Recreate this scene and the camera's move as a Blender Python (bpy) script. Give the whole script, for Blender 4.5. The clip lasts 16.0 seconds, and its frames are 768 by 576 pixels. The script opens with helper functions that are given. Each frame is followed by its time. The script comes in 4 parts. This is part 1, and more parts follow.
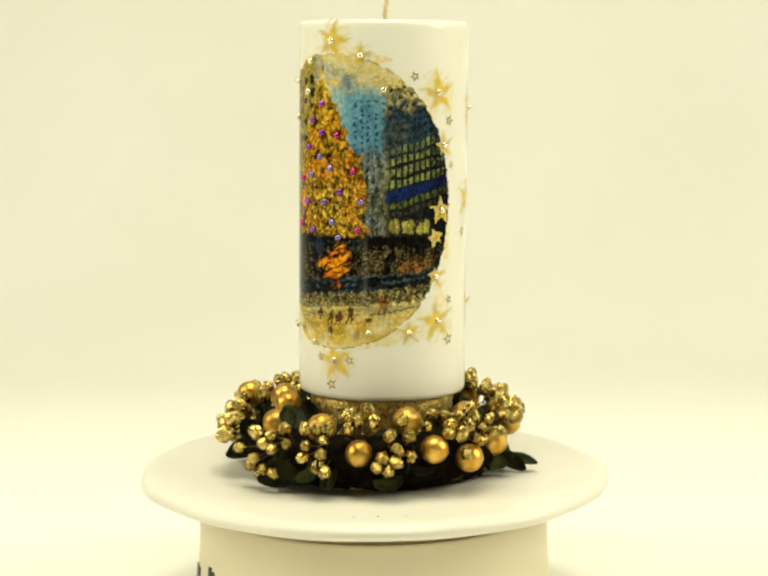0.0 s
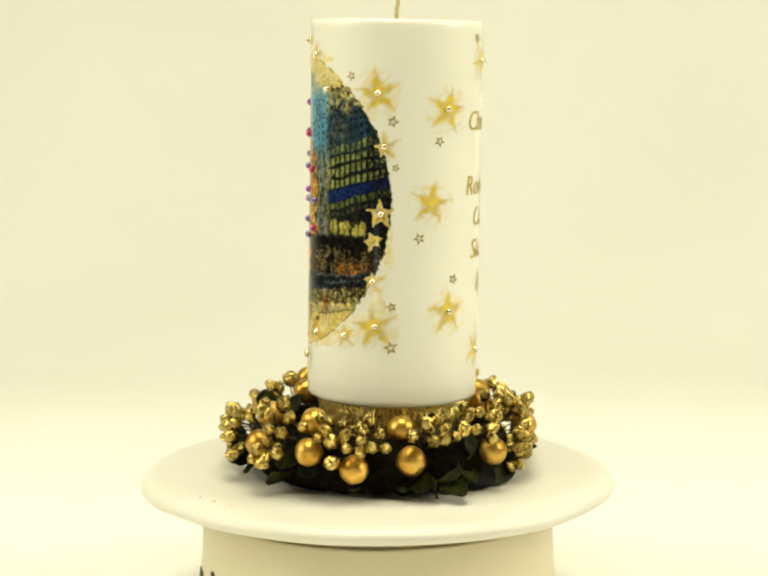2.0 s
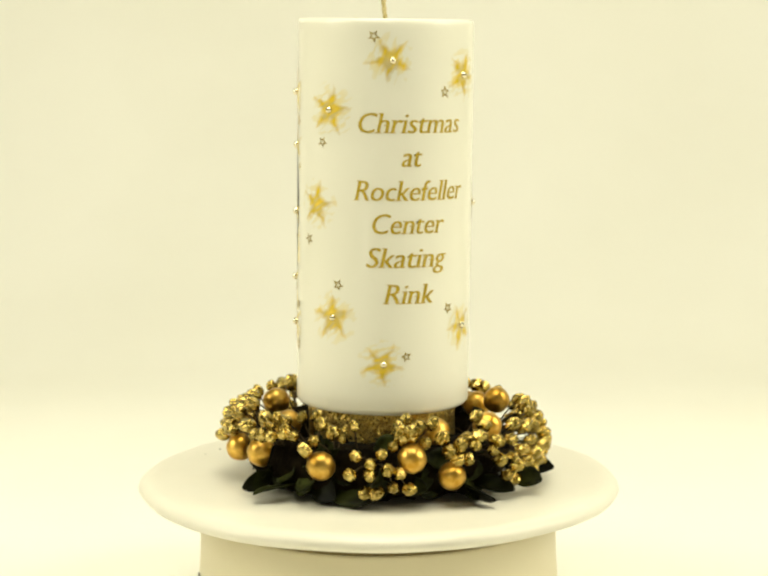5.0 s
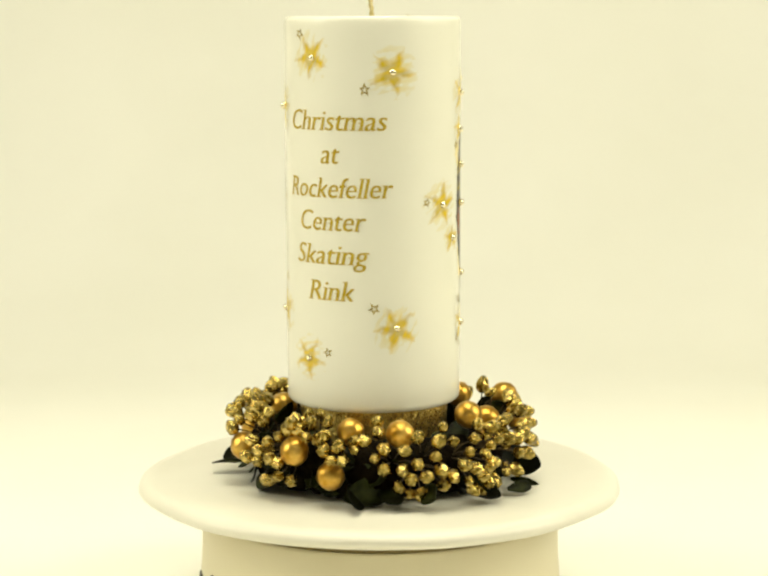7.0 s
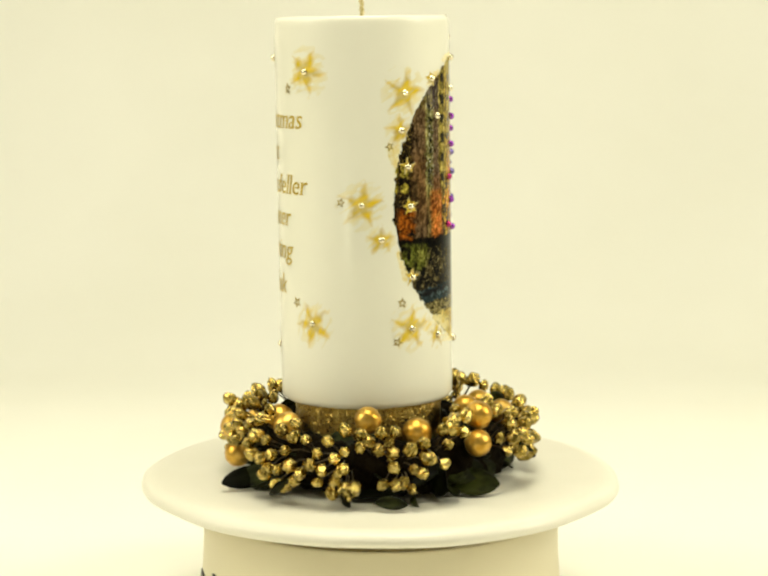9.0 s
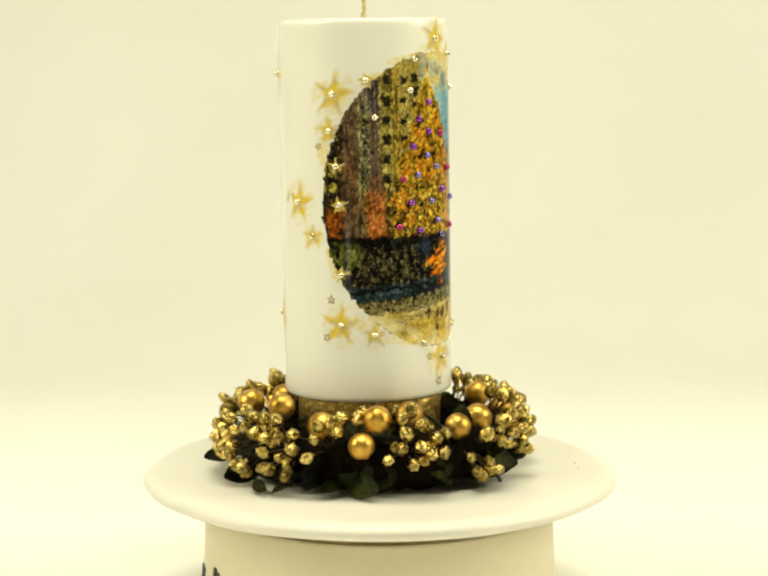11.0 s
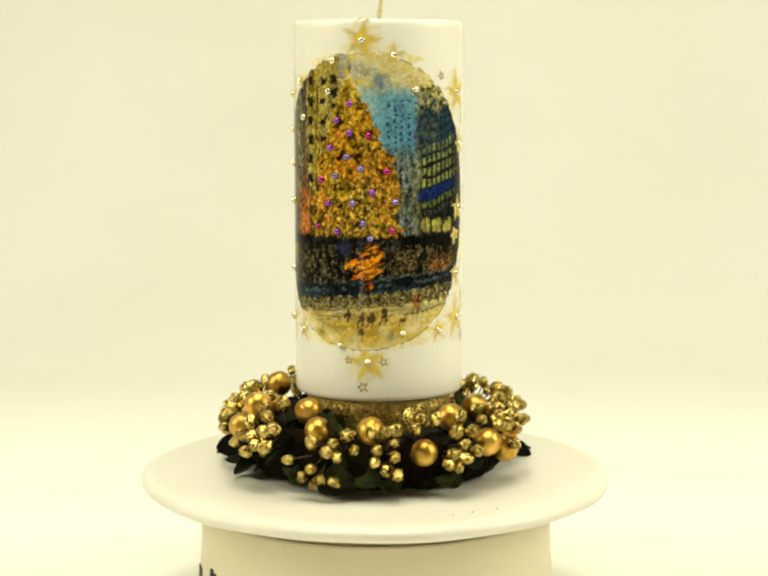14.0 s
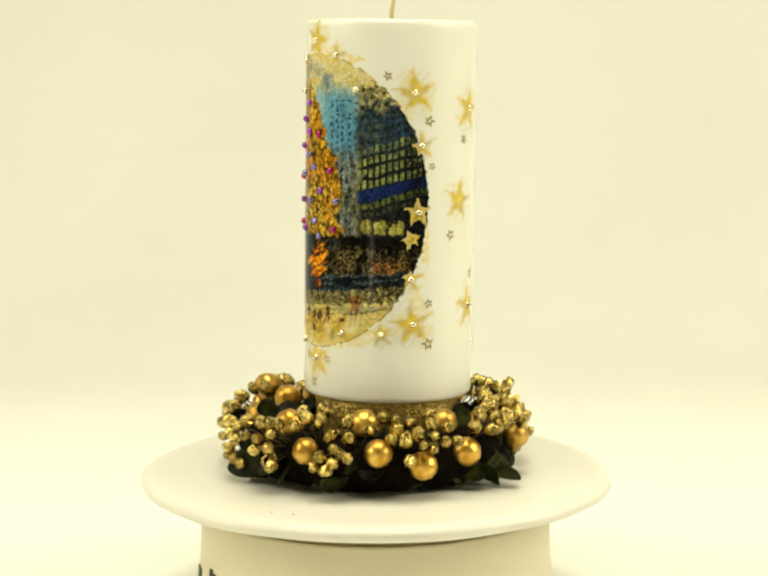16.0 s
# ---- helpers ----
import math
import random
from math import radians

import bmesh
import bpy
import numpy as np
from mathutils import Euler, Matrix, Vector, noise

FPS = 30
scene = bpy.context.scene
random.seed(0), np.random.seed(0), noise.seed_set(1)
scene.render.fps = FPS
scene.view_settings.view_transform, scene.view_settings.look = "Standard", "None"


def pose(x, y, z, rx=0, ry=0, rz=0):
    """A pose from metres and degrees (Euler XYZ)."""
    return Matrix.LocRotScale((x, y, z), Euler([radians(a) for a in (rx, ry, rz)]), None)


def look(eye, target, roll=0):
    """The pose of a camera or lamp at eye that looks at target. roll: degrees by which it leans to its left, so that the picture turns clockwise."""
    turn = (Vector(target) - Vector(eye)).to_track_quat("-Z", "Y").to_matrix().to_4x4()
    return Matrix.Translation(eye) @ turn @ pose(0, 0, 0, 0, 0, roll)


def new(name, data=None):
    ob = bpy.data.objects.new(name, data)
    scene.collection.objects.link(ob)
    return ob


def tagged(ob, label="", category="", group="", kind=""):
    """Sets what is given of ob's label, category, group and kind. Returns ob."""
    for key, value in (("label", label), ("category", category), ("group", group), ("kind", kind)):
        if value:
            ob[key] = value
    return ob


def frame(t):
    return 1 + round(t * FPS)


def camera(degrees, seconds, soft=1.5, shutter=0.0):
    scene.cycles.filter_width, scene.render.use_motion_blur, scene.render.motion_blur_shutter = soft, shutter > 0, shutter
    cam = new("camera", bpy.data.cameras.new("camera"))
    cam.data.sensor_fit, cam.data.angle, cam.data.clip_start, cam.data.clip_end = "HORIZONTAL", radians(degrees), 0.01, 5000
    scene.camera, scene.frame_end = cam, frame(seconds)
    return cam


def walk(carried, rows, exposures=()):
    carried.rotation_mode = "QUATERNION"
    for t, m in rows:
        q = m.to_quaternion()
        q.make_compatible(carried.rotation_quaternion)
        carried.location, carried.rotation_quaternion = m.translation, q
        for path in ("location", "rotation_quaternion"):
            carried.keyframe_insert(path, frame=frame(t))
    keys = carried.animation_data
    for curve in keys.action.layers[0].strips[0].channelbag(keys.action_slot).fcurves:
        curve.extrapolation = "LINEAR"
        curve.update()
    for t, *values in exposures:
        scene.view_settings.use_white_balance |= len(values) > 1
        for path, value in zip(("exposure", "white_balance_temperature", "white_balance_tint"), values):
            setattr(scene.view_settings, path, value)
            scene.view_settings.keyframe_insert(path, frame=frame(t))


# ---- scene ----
cam = camera(24.8, 16.0, soft=2.5)

# camera sway in millimetres: seconds, sideways, along, up
SWAY = [
    (0.0, -4.4, 9.0, -0.7), (0.5, -4.2, 7.7, -0.6), (1.0, -3.8, 5.3, -0.5), (1.5, -3.2, 3.2, -0.5),
    (2.0, -2.6, 1.6, -0.4), (2.5, -2.0, -0.1, -0.5), (3.0, -1.7, -1.3, -0.6), (3.5, -1.9, -2.7, -0.7),
    (4.0, -2.3, -4.8, -0.7), (4.8, -2.4, -7.6, -0.2), (5.6, -2.1, -9.2, 0.5), (6.5, -1.7, -9.1, 0.9),
    (7.0, -1.6, -8.4, 1.0), (7.5, -1.3, -8.2, 1.2), (8.0, -1.3, -7.7, 1.2), (8.5, -1.4, -7.0, 1.1),
    (9.0, -1.3, -5.9, 1.0), (9.5, -0.9, -3.8, 0.8), (10.3, -1.0, 1.4, 0.5), (11.1, -2.2, 6.3, 0.0),
    (12.0, -3.6, 8.9, -0.5), (12.5, -3.7, 8.6, -0.4), (13.0, -3.7, 8.1, -0.4), (13.5, -3.6, 7.2, -0.5),
    (14.0, -3.4, 6.2, -0.5), (14.5, -3.2, 5.1, -0.6), (15.0, -3.1, 4.3, -0.6), (15.5, -3.2, 4.6, -0.6),
    (16.0, -3.6, 5.9, -0.5),
]
PLATE_TOP = 0.066
walk(cam, [(t, pose(-x / 1000, -0.7202 - y / 1000, PLATE_TOP + 0.1725 - z / 1000, 90 - 7.58, 0, 0)) for t, x, y, z in SWAY])

# turn of the plate in degrees
TURN = [
    (0.0, -0.6), (0.5, -13.6), (1.0, -26.5), (1.5, -39.5), (2.0, -52.0), (2.5, -64.8), (3.0, -76.6),
    (3.5, -88.3), (4.0, -100.9), (4.8, -120.1), (5.6, -137.9), (6.5, -158.1), (7.0, -169.7), (7.5, -182.1),
    (8.0, -194.8), (8.5, -207.6), (9.0, -220.8), (9.5, -234.3), (10.3, -253.7), (11.1, -270.8),
    (12.0, -289.4), (12.5, -300.9), (13.0, -312.3), (13.5, -324.0), (14.0, -335.3), (14.5, -346.8),
    (15.0, -358.4), (15.5, -370.7), (16.0, -383.7),
]

# ---- light ----
WARM = (1.0, 0.965, 0.735)
world = bpy.data.worlds.new("studio")
scene.world = world
world.use_nodes = True
world.node_tree.nodes["Background"].inputs[0].default_value = (1.0, 0.945, 0.72, 1)
world.node_tree.nodes["Background"].inputs[1].default_value = 0.12


def softbox(name, eye, target, sx, sy, watts):
    data = bpy.data.lights.new(name, "AREA")
    data.shape, data.size, data.size_y, data.energy, data.color = "RECTANGLE", sx, sy, watts, WARM
    ob = new(name, data)
    ob.matrix_world = look(eye, target)
    return ob


softbox("softbox_above", (0.0, -0.22, 1.24), (0, -0.22, 0), 0.65, 0.6, 18.5)
softbox("softbox_side", (-1.1, -0.30, 0.75), (0, 0.0, 0.12), 0.4, 0.65, 13)
softbox("softbox_side", (1.1, -0.20, 0.75), (0, 0.0, 0.12), 0.4, 0.65, 15)
# unseen fill, added to lighten the drum front under the plate
softbox("front_fill", (0.1, -1.9, 0.30), (0, 0, 0.05), 2.0, 0.4, 2.6)
softbox("strip_light", (-0.52, -1.2, 0.022), (0, 0, 0.15), 0.04, 0.02, 0.6)
scene.view_settings.exposure = -0.62


# ---- materials ----
def material(name, colour, rough=0.5, metal=0.0, **extra):
    m = bpy.data.materials.new(name)
    m.use_nodes = True
    b = m.node_tree.nodes["Principled BSDF"]
    b.inputs["Base Color"].default_value = (*colour, 1)
    b.inputs["Roughness"].default_value = rough
    b.inputs["Metallic"].default_value = metal
    for k, v in extra.items():
        b.inputs[k.replace("_", " ")].default_value = v
    return m


def vary(m, scale, colours, bump=0.0, bump_scale=None, detail=4.0, rough=None, per_object=0.0, depth=0.001):
    """Two scales of noise between the colours, and a fine relief."""
    nt = m.node_tree
    b = nt.nodes["Principled BSDF"]
    co = nt.nodes.new("ShaderNodeTexCoord")
    n1 = nt.nodes.new("ShaderNodeTexNoise")
    n1.inputs["Scale"].default_value, n1.inputs["Detail"].default_value = scale, detail
    nt.links.new(co.outputs["Object"], n1.inputs["Vector"])
    ramp = nt.nodes.new("ShaderNodeValToRGB")
    ramp.color_ramp.elements[0].position, ramp.color_ramp.elements[1].position = 0.35, 0.65
    for e, c in zip(ramp.color_ramp.elements, colours):
        e.color = (*c, 1)
    nt.links.new(n1.outputs["Fac"], ramp.inputs["Fac"])
    out = ramp.outputs["Color"]
    if per_object:
        info = nt.nodes.new("ShaderNodeObjectInfo")
        hsv = nt.nodes.new("ShaderNodeHueSaturation")
        mr = nt.nodes.new("ShaderNodeMapRange")
        mr.inputs["To Min"].default_value, mr.inputs["To Max"].default_value = 1 - per_object, 1 + per_object
        nt.links.new(info.outputs["Random"], mr.inputs["Value"])
        nt.links.new(mr.outputs["Result"], hsv.inputs["Value"])
        nt.links.new(out, hsv.inputs["Color"])
        out = hsv.outputs["Color"]
    nt.links.new(out, b.inputs["Base Color"])
    if rough:
        mr = nt.nodes.new("ShaderNodeMapRange")
        mr.inputs["To Min"].default_value, mr.inputs["To Max"].default_value = rough
        nt.links.new(n1.outputs["Fac"], mr.inputs["Value"])
        nt.links.new(mr.outputs["Result"], b.inputs["Roughness"])
    if bump:
        n2 = nt.nodes.new("ShaderNodeTexNoise")
        n2.inputs["Scale"].default_value, n2.inputs["Detail"].default_value = bump_scale or scale * 6, 3
        nt.links.new(co.outputs["Object"], n2.inputs["Vector"])
        bp = nt.nodes.new("ShaderNodeBump")
        bp.inputs["Strength"].default_value, bp.inputs["Distance"].default_value = bump, depth
        nt.links.new(n2.outputs["Fac"], bp.inputs["Height"])
        nt.links.new(bp.outputs["Normal"], b.inputs["Normal"])
    return m


M_PAPER = vary(material("backdrop_paper", (0.9, 0.88, 0.8), 0.85), 3, ((0.88, 0.865, 0.78), (0.92, 0.905, 0.83)), 0.05, 300)
M_WALL = vary(material("wall_paint", (0.5, 0.48, 0.42), 0.8), 2, ((0.28, 0.27, 0.24), (0.32, 0.31, 0.28)), 0.1, 120)
M_DRUM = vary(material("cream_plastic", (0.74, 0.69, 0.53), 0.45), 12, ((0.67, 0.605, 0.42), (0.71, 0.645, 0.46)), 0.04, 200)
M_PLATE = vary(material("white_plate", (0.85, 0.82, 0.72), 0.4), 20, ((0.78, 0.75, 0.645), (0.82, 0.79, 0.69)), 0.05, 160)
M_WAX = vary(material("white_wax", (0.88, 0.87, 0.8), 0.20, Specular_IOR_Level=0.30), 25, ((0.855, 0.835, 0.72), (0.875, 0.855, 0.745)), 0.06, 130)
M_WICK = vary(material("cotton_wick", (0.6, 0.5, 0.25), 0.9), 900, ((0.45, 0.36, 0.14), (0.75, 0.64, 0.36)), 0.5, 1500)
M_GOLD = vary(material("gold_pearl_paint", (0.8, 0.5, 0.12), 0.3, 0.85), 190, ((0.50, 0.26, 0.025), (0.80, 0.51, 0.11)), 0.35, 420, rough=(0.24, 0.44), per_object=0.15)
M_FOIL = vary(material("gold_foil", (0.8, 0.6, 0.2), 0.25, 1.0), 420, ((0.19, 0.13, 0.018), (0.86, 0.66, 0.21)), 0.6, 1800, rough=(0.10, 0.28), per_object=0.25, depth=0.0004)
M_GLITTER = vary(material("gold_glitter", (0.6, 0.42, 0.1), 0.35, 0.9), 1300, ((0.30, 0.20, 0.04), (0.66, 0.49, 0.15)), 0.25, 3600, rough=(0.18, 0.4))


def flakes(m, scale, tilt):
    """Small flat flakes that each lean their own way."""
    nt = m.node_tree
    b = nt.nodes["Principled BSDF"]
    co, vo, geo = nt.nodes.new("ShaderNodeTexCoord"), nt.nodes.new("ShaderNodeTexVoronoi"), nt.nodes.new("ShaderNodeNewGeometry")
    vo.inputs["Scale"].default_value = scale
    nt.links.new(co.outputs["Object"], vo.inputs["Vector"])
    off, add, norm = (nt.nodes.new("ShaderNodeVectorMath") for _ in range(3))
    off.operation, add.operation, norm.operation = "MULTIPLY_ADD", "ADD", "NORMALIZE"
    off.inputs[1].default_value, off.inputs[2].default_value = (2 * tilt,) * 3, (-tilt,) * 3
    nt.links.new(vo.outputs["Color"], off.inputs[0])
    nt.links.new(off.outputs[0], add.inputs[0])
    nt.links.new(geo.outputs["Normal"], add.inputs[1])
    nt.links.new(add.outputs[0], norm.inputs[0])
    nt.links.new(norm.outputs[0], b.inputs["Normal"])


flakes(M_GLITTER, 2300, 0.4)
M_LEAF = vary(material("dark_green_leaf", (0.02, 0.03, 0.015), 0.5), 120, ((0.003, 0.0032, 0.0007), (0.026, 0.031, 0.0060)), 0.25, 500, per_object=0.8)
# near-black wreath core: the shade among the leaves is in its colour
M_DARK = vary(material("shaded_core", (0.012, 0.014, 0.008), 0.9), 200, ((0.003, 0.002, 0.001), (0.010, 0.007, 0.003)), 0.8, 700)
M_STEM = vary(material("brown_stem", (0.05, 0.035, 0.015), 0.7), 300, ((0.03, 0.02, 0.01), (0.08, 0.055, 0.02)))
for m, k in ((M_LEAF, 0.09), (M_DARK, 0.04), (M_STEM, 0.2)):
    m.node_tree.nodes["Principled BSDF"].inputs["Specular IOR Level"].default_value = k
# brown that stands in for the shade in the gap under the plate
M_GAP_SHADE = vary(material("gap_shade_brown", (0.20, 0.15, 0.05), 0.6), 60, ((0.15, 0.11, 0.035), (0.24, 0.18, 0.07)))
M_INK = material("black_print", (0.012, 0.011, 0.01), 0.5)
M_CRUMB = material("dark_crumb", (0.03, 0.025, 0.015), 0.8)


# ---- helpers ----
def part(name, bm, mat, parent=None, label="", smooth=True):
    me = bpy.data.meshes.new(name)
    bm.to_mesh(me)
    bm.free()
    me.materials.append(mat)
    if smooth:
        me.polygons.foreach_set("use_smooth", [True] * len(me.polygons))
    ob = new(name, me)
    if parent:
        ob.parent = parent
    if label:
        tagged(ob, label)
    return ob


def lathe(profile, steps=128, wobble=None):
    """A closed turned body from (radius, z) pairs; radius 0 closes an end."""
    bm = bmesh.new()
    rings = []
    for r, z in profile:
        if r == 0:
            rings.append([bm.verts.new((0, 0, z))])
        else:
            ring = []
            for i in range(steps):
                a = 2 * math.pi * i / steps
                k = r + (wobble(a, r, z) if wobble else 0)
                ring.append(bm.verts.new((k * math.cos(a), k * math.sin(a), z)))
            rings.append(ring)
    for lo, hi in zip(rings, rings[1:]):
        for i in range(steps):
            j = (i + 1) % steps
            if len(lo) == 1 and len(hi) == 1:
                continue
            if len(lo) == 1:
                bm.faces.new((lo[0], hi[j], hi[i]))
            elif len(hi) == 1:
                bm.faces.new((lo[i], lo[j], hi[0]))
            else:
                bm.faces.new((lo[i], lo[j], hi[j], hi[i]))
    bmesh.ops.recalc_face_normals(bm, faces=bm.faces)
    return bm


# ---- the setting ----
def backdrop():
    """White paper sweep: table, round bend and wall in one sheet; unseen walls are added round it."""
    bm = bmesh.new()
    prof = [(-0.9, 0.0), (0.55, 0.0)]
    for i in range(1, 17):
        a = math.pi / 2 * i / 16
        prof.append((0.55 + 0.5 * math.sin(a), 0.5 - 0.5 * math.cos(a)))
    prof.append((1.05, 1.9))
    rows = [[bm.verts.new((x, y, z)) for x in (-1.6, -0.8, 0.0, 0.8, 1.6)] for y, z in prof]
    for lo, hi in zip(rows, rows[1:]):
        for i in range(4):
            bm.faces.new((lo[i], lo[i + 1], hi[i + 1], hi[i]))
    ob = part("backdrop", bm, M_PAPER)
    mod = ob.modifiers.new("thick", "SOLIDIFY")
    mod.thickness, mod.offset = 0.004, -1
    tagged(ob, "seamless cream white paper sweep under and behind the stand", "backdrop", kind="structure")


backdrop()


def room():
    """Plain unseen walls and ceiling, added to block world light and darken reflections."""
    def slab(name, x0, x1, y0, y1, z0, z1, label):
        bm = bmesh.new()
        bmesh.ops.create_cube(bm, size=1)
        for v in bm.verts:
            v.co = Vector(((x0, x1)[v.co.x > 0], (y0, y1)[v.co.y > 0], (z0, z1)[v.co.z > 0]))
        tagged(part(name, bm, M_WALL, smooth=False), label, "ceiling" if name == "ceiling" else "wall", kind="structure")
    slab("unseen_wall_west", -1.75, -1.65, -2.4, 1.2, -0.75, 2.0, "unseen plain wall added to darken reflections")
    slab("unseen_wall_east", 1.65, 1.75, -2.4, 1.2, -0.75, 2.0, "unseen plain wall added to darken reflections")
    slab("unseen_wall_south", -1.75, 1.75, -2.5, -2.4, -0.75, 2.0, "unseen plain wall added to darken reflections")
    slab("unseen_wall_north", -1.75, 1.75, 1.2, 1.3, -0.75, 2.0, "unseen plain wall added behind the paper sweep")
    slab("ceiling", -1.75, 1.75, -2.5, 1.3, 2.0, 2.1, "unseen plain ceiling added to shut out the world light")


room()


# ---- the stand ----
def stand():
    profile = [(0, 0.0), (0.0752, 0.0), (0.0758, 0.001), (0.0758, 0.010), (0.0754, 0.0175), (0.0750, 0.0225), (0.0747, 0.0265), (0.0744, 0.0300), (0.0742, 0.0335), (0.0741, 0.0365),
               (0.0740, 0.0400), (0.0740, 0.0504), (0.0737, 0.0510), (0.0722, 0.0513), (0.068, 0.0514), (0, 0.0514)]
    ob = part("turntable", lathe(profile, 160), M_DRUM)
    tagged(ob, "cream plastic turntable base with black printing near its foot", "turntable")
    # added ring: paints the dark shadow line between plate and drum
    part("gap_shade_ring", lathe([(0.0690, 0.0512), (0.0724, 0.0512), (0.0726, 0.0524), (0.0724, 0.0534), (0.0690, 0.0534), (0.0690, 0.0512)], 160), M_GAP_SHADE, ob, "added brown ring for the shade in the gap under the plate")
    # lettering on the lower edge: plain bars
    for a0, wd, z0, z1 in ((-169.0, 0.0085, 0.011, 0.0263), (-154.0, 0.0024, 0.011, 0.0306), (-151.6, 0.0022, 0.011, 0.0294), (-149.6, 0.0020, 0.011, 0.0280)):
        bm = bmesh.new()
        n = 8
        cols = []
        for i in range(n + 1):
            z = z0 + (z1 - z0) * i / n
            r = float(np.interp(z, [p[1] for p in profile[2:11]], [p[0] for p in profile[2:11]]))
            row = []
            for s in (-1, 1):
                for lift in (0.0, 0.0006):
                    a = radians(a0) + s * wd / 2 / r
                    row.append(bm.verts.new(((r + lift) * math.cos(a), (r + lift) * math.sin(a), z)))
            cols.append(row)
        for lo, hi in zip(cols, cols[1:]):
            for i, j in ((0, 1), (1, 3), (3, 2), (2, 0)):
                bm.faces.new((lo[i], lo[j], hi[j], hi[i]))
        bm.faces.new((cols[0][0], cols[0][1], cols[0][3], cols[0][2]))
        bm.faces.new((cols[-1][2], cols[-1][3], cols[-1][1], cols[-1][0]))
        bmesh.ops.recalc_face_normals(bm, faces=bm.faces)
        part("printed_bar", bm, M_INK, ob, "black printed bar", smooth=False)
    return ob


turntable = stand()


def plate():
    def wob(a, r, z):
        if r < 0.09:
            return 0
        return 0.0005 * math.sin(3 * a + 1) + 0.0004 * math.sin(7 * a + 2) + 0.00025 * math.sin(13 * a)
    profile = [(0, -0.0127), (0.0728, -0.0127), (0.0746, -0.0122), (0.078, -0.0112), (0.088, -0.0088), (0.0952, -0.0068), (0.0982, -0.0052), (0.0991, -0.0037),
               (0.0987, -0.0021), (0.0972, -0.0009), (0.0950, -0.0002), (0.0925, 0.0), (0.088, -0.0003), (0.06, -0.0006), (0, -0.0006)]
    ob = part("serving_plate", lathe(profile, 192, wob), M_PLATE)
    ob.location.z = PLATE_TOP
    return tagged(ob, "round white plate with a softly rounded rim on the turntable base", "plate")


turntable_plate = plate()


# ---- the wreath ----
def polar(a, r, z):
    """A place on the wreath from degrees and millimetres."""
    return Vector((r * math.cos(radians(a)), r * math.sin(radians(a)), z)) / 1000


candle_wreath = new("candle_wreath")
tagged(candle_wreath, "wreath of gold berries and dark green leaves round the candle", "wreath")
candle_wreath.location.z = PLATE_TOP


def mesh_of(bm, mat, name):
    me = bpy.data.meshes.new(name)
    bm.to_mesh(me)
    bm.free()
    me.materials.append(mat)
    me.polygons.foreach_set("use_smooth", [True] * len(me.polygons))
    return me


def wreath_core():
    """Dark bound ring that carries the berries, and the glittered collar on which the candle stands."""
    bm = bmesh.new()
    rings = []
    for i in range(120):
        a = 2 * math.pi * i / 120
        ring = []
        for j in range(18):
            b = 2 * math.pi * j / 18
            p = Vector(((0.0440 + 0.0105 * math.cos(b)) * math.cos(a), (0.0440 + 0.0105 * math.cos(b)) * math.sin(a), 0.0112 + 0.0108 * math.sin(b)))
            k = noise.noise(p * 220) * 0.0022 + noise.noise(p * 600) * 0.0008
            n = Vector((math.cos(b) * math.cos(a), math.cos(b) * math.sin(a), math.sin(b)))
            p += n * k
            p.z = max(p.z, 0.0001)
            ring.append(bm.verts.new(p))
        rings.append(ring)
    for i in range(120):
        for j in range(18):
            k, l = (i + 1) % 120, (j + 1) % 18
            bm.faces.new((rings[i][j], rings[k][j], rings[k][l], rings[i][l]))
    part("bound_ring", bm, M_DARK, candle_wreath, "dark bound ring coloured like leaves in shade")
    prof = [(0.0265, 0.0002), (0.0298, 0.0002), (0.0302, 0.006), (0.0300, 0.027), (0.0306, 0.0317), (0.0303, 0.0325), (0.0262, 0.0325), (0.0262, 0.0005), (0.0265, 0.0002)]
    bm = lathe(prof, 144)
    collar = part("collar", bm, M_GLITTER, candle_wreath, "gold glitter collar under the candle")
    collar.location = (0.0034, 0.0041, 0)


wreath_core()


def ball_mesh(name, radius, mat, seed, rough, stretch, sub):
    bm = bmesh.new()
    bmesh.ops.create_icosphere(bm, subdivisions=sub, radius=radius)
    off = Vector((seed * 7.1, seed * 3.3, seed * 5.7))
    for v in bm.verts:
        n = v.co.normalized()
        v.co += n * radius * (rough * noise.noise(n * 2.3 + off) + rough * 0.6 * noise.noise(n * 6.0 + off))
        v.co.z *= stretch
        if stretch > 1:
            v.co.x *= 1 - 0.16 * v.co.z / radius / stretch
            v.co.y *= 1 - 0.16 * v.co.z / radius / stretch
    return mesh_of(bm, mat, name)


# gold berries: degrees, radius and height in millimetres
BERRIES = [(265, 57, 18), (295, 59, 19), (313, 57.5, 13), (336, 54.5, 15.5), (288, 45, 28), (218, 50, 25), (335, 42, 25.5), (13, 59.5, 16),
           (178, 52.5, 30.5), (198, 37.5, 29), (47, 61, 20), (62, 62, 12), (88, 54, 27), (65, 45, 26), (125, 49, 31), (149, 46, 25), (172, 58, 21), (243, 45, 24.5)]


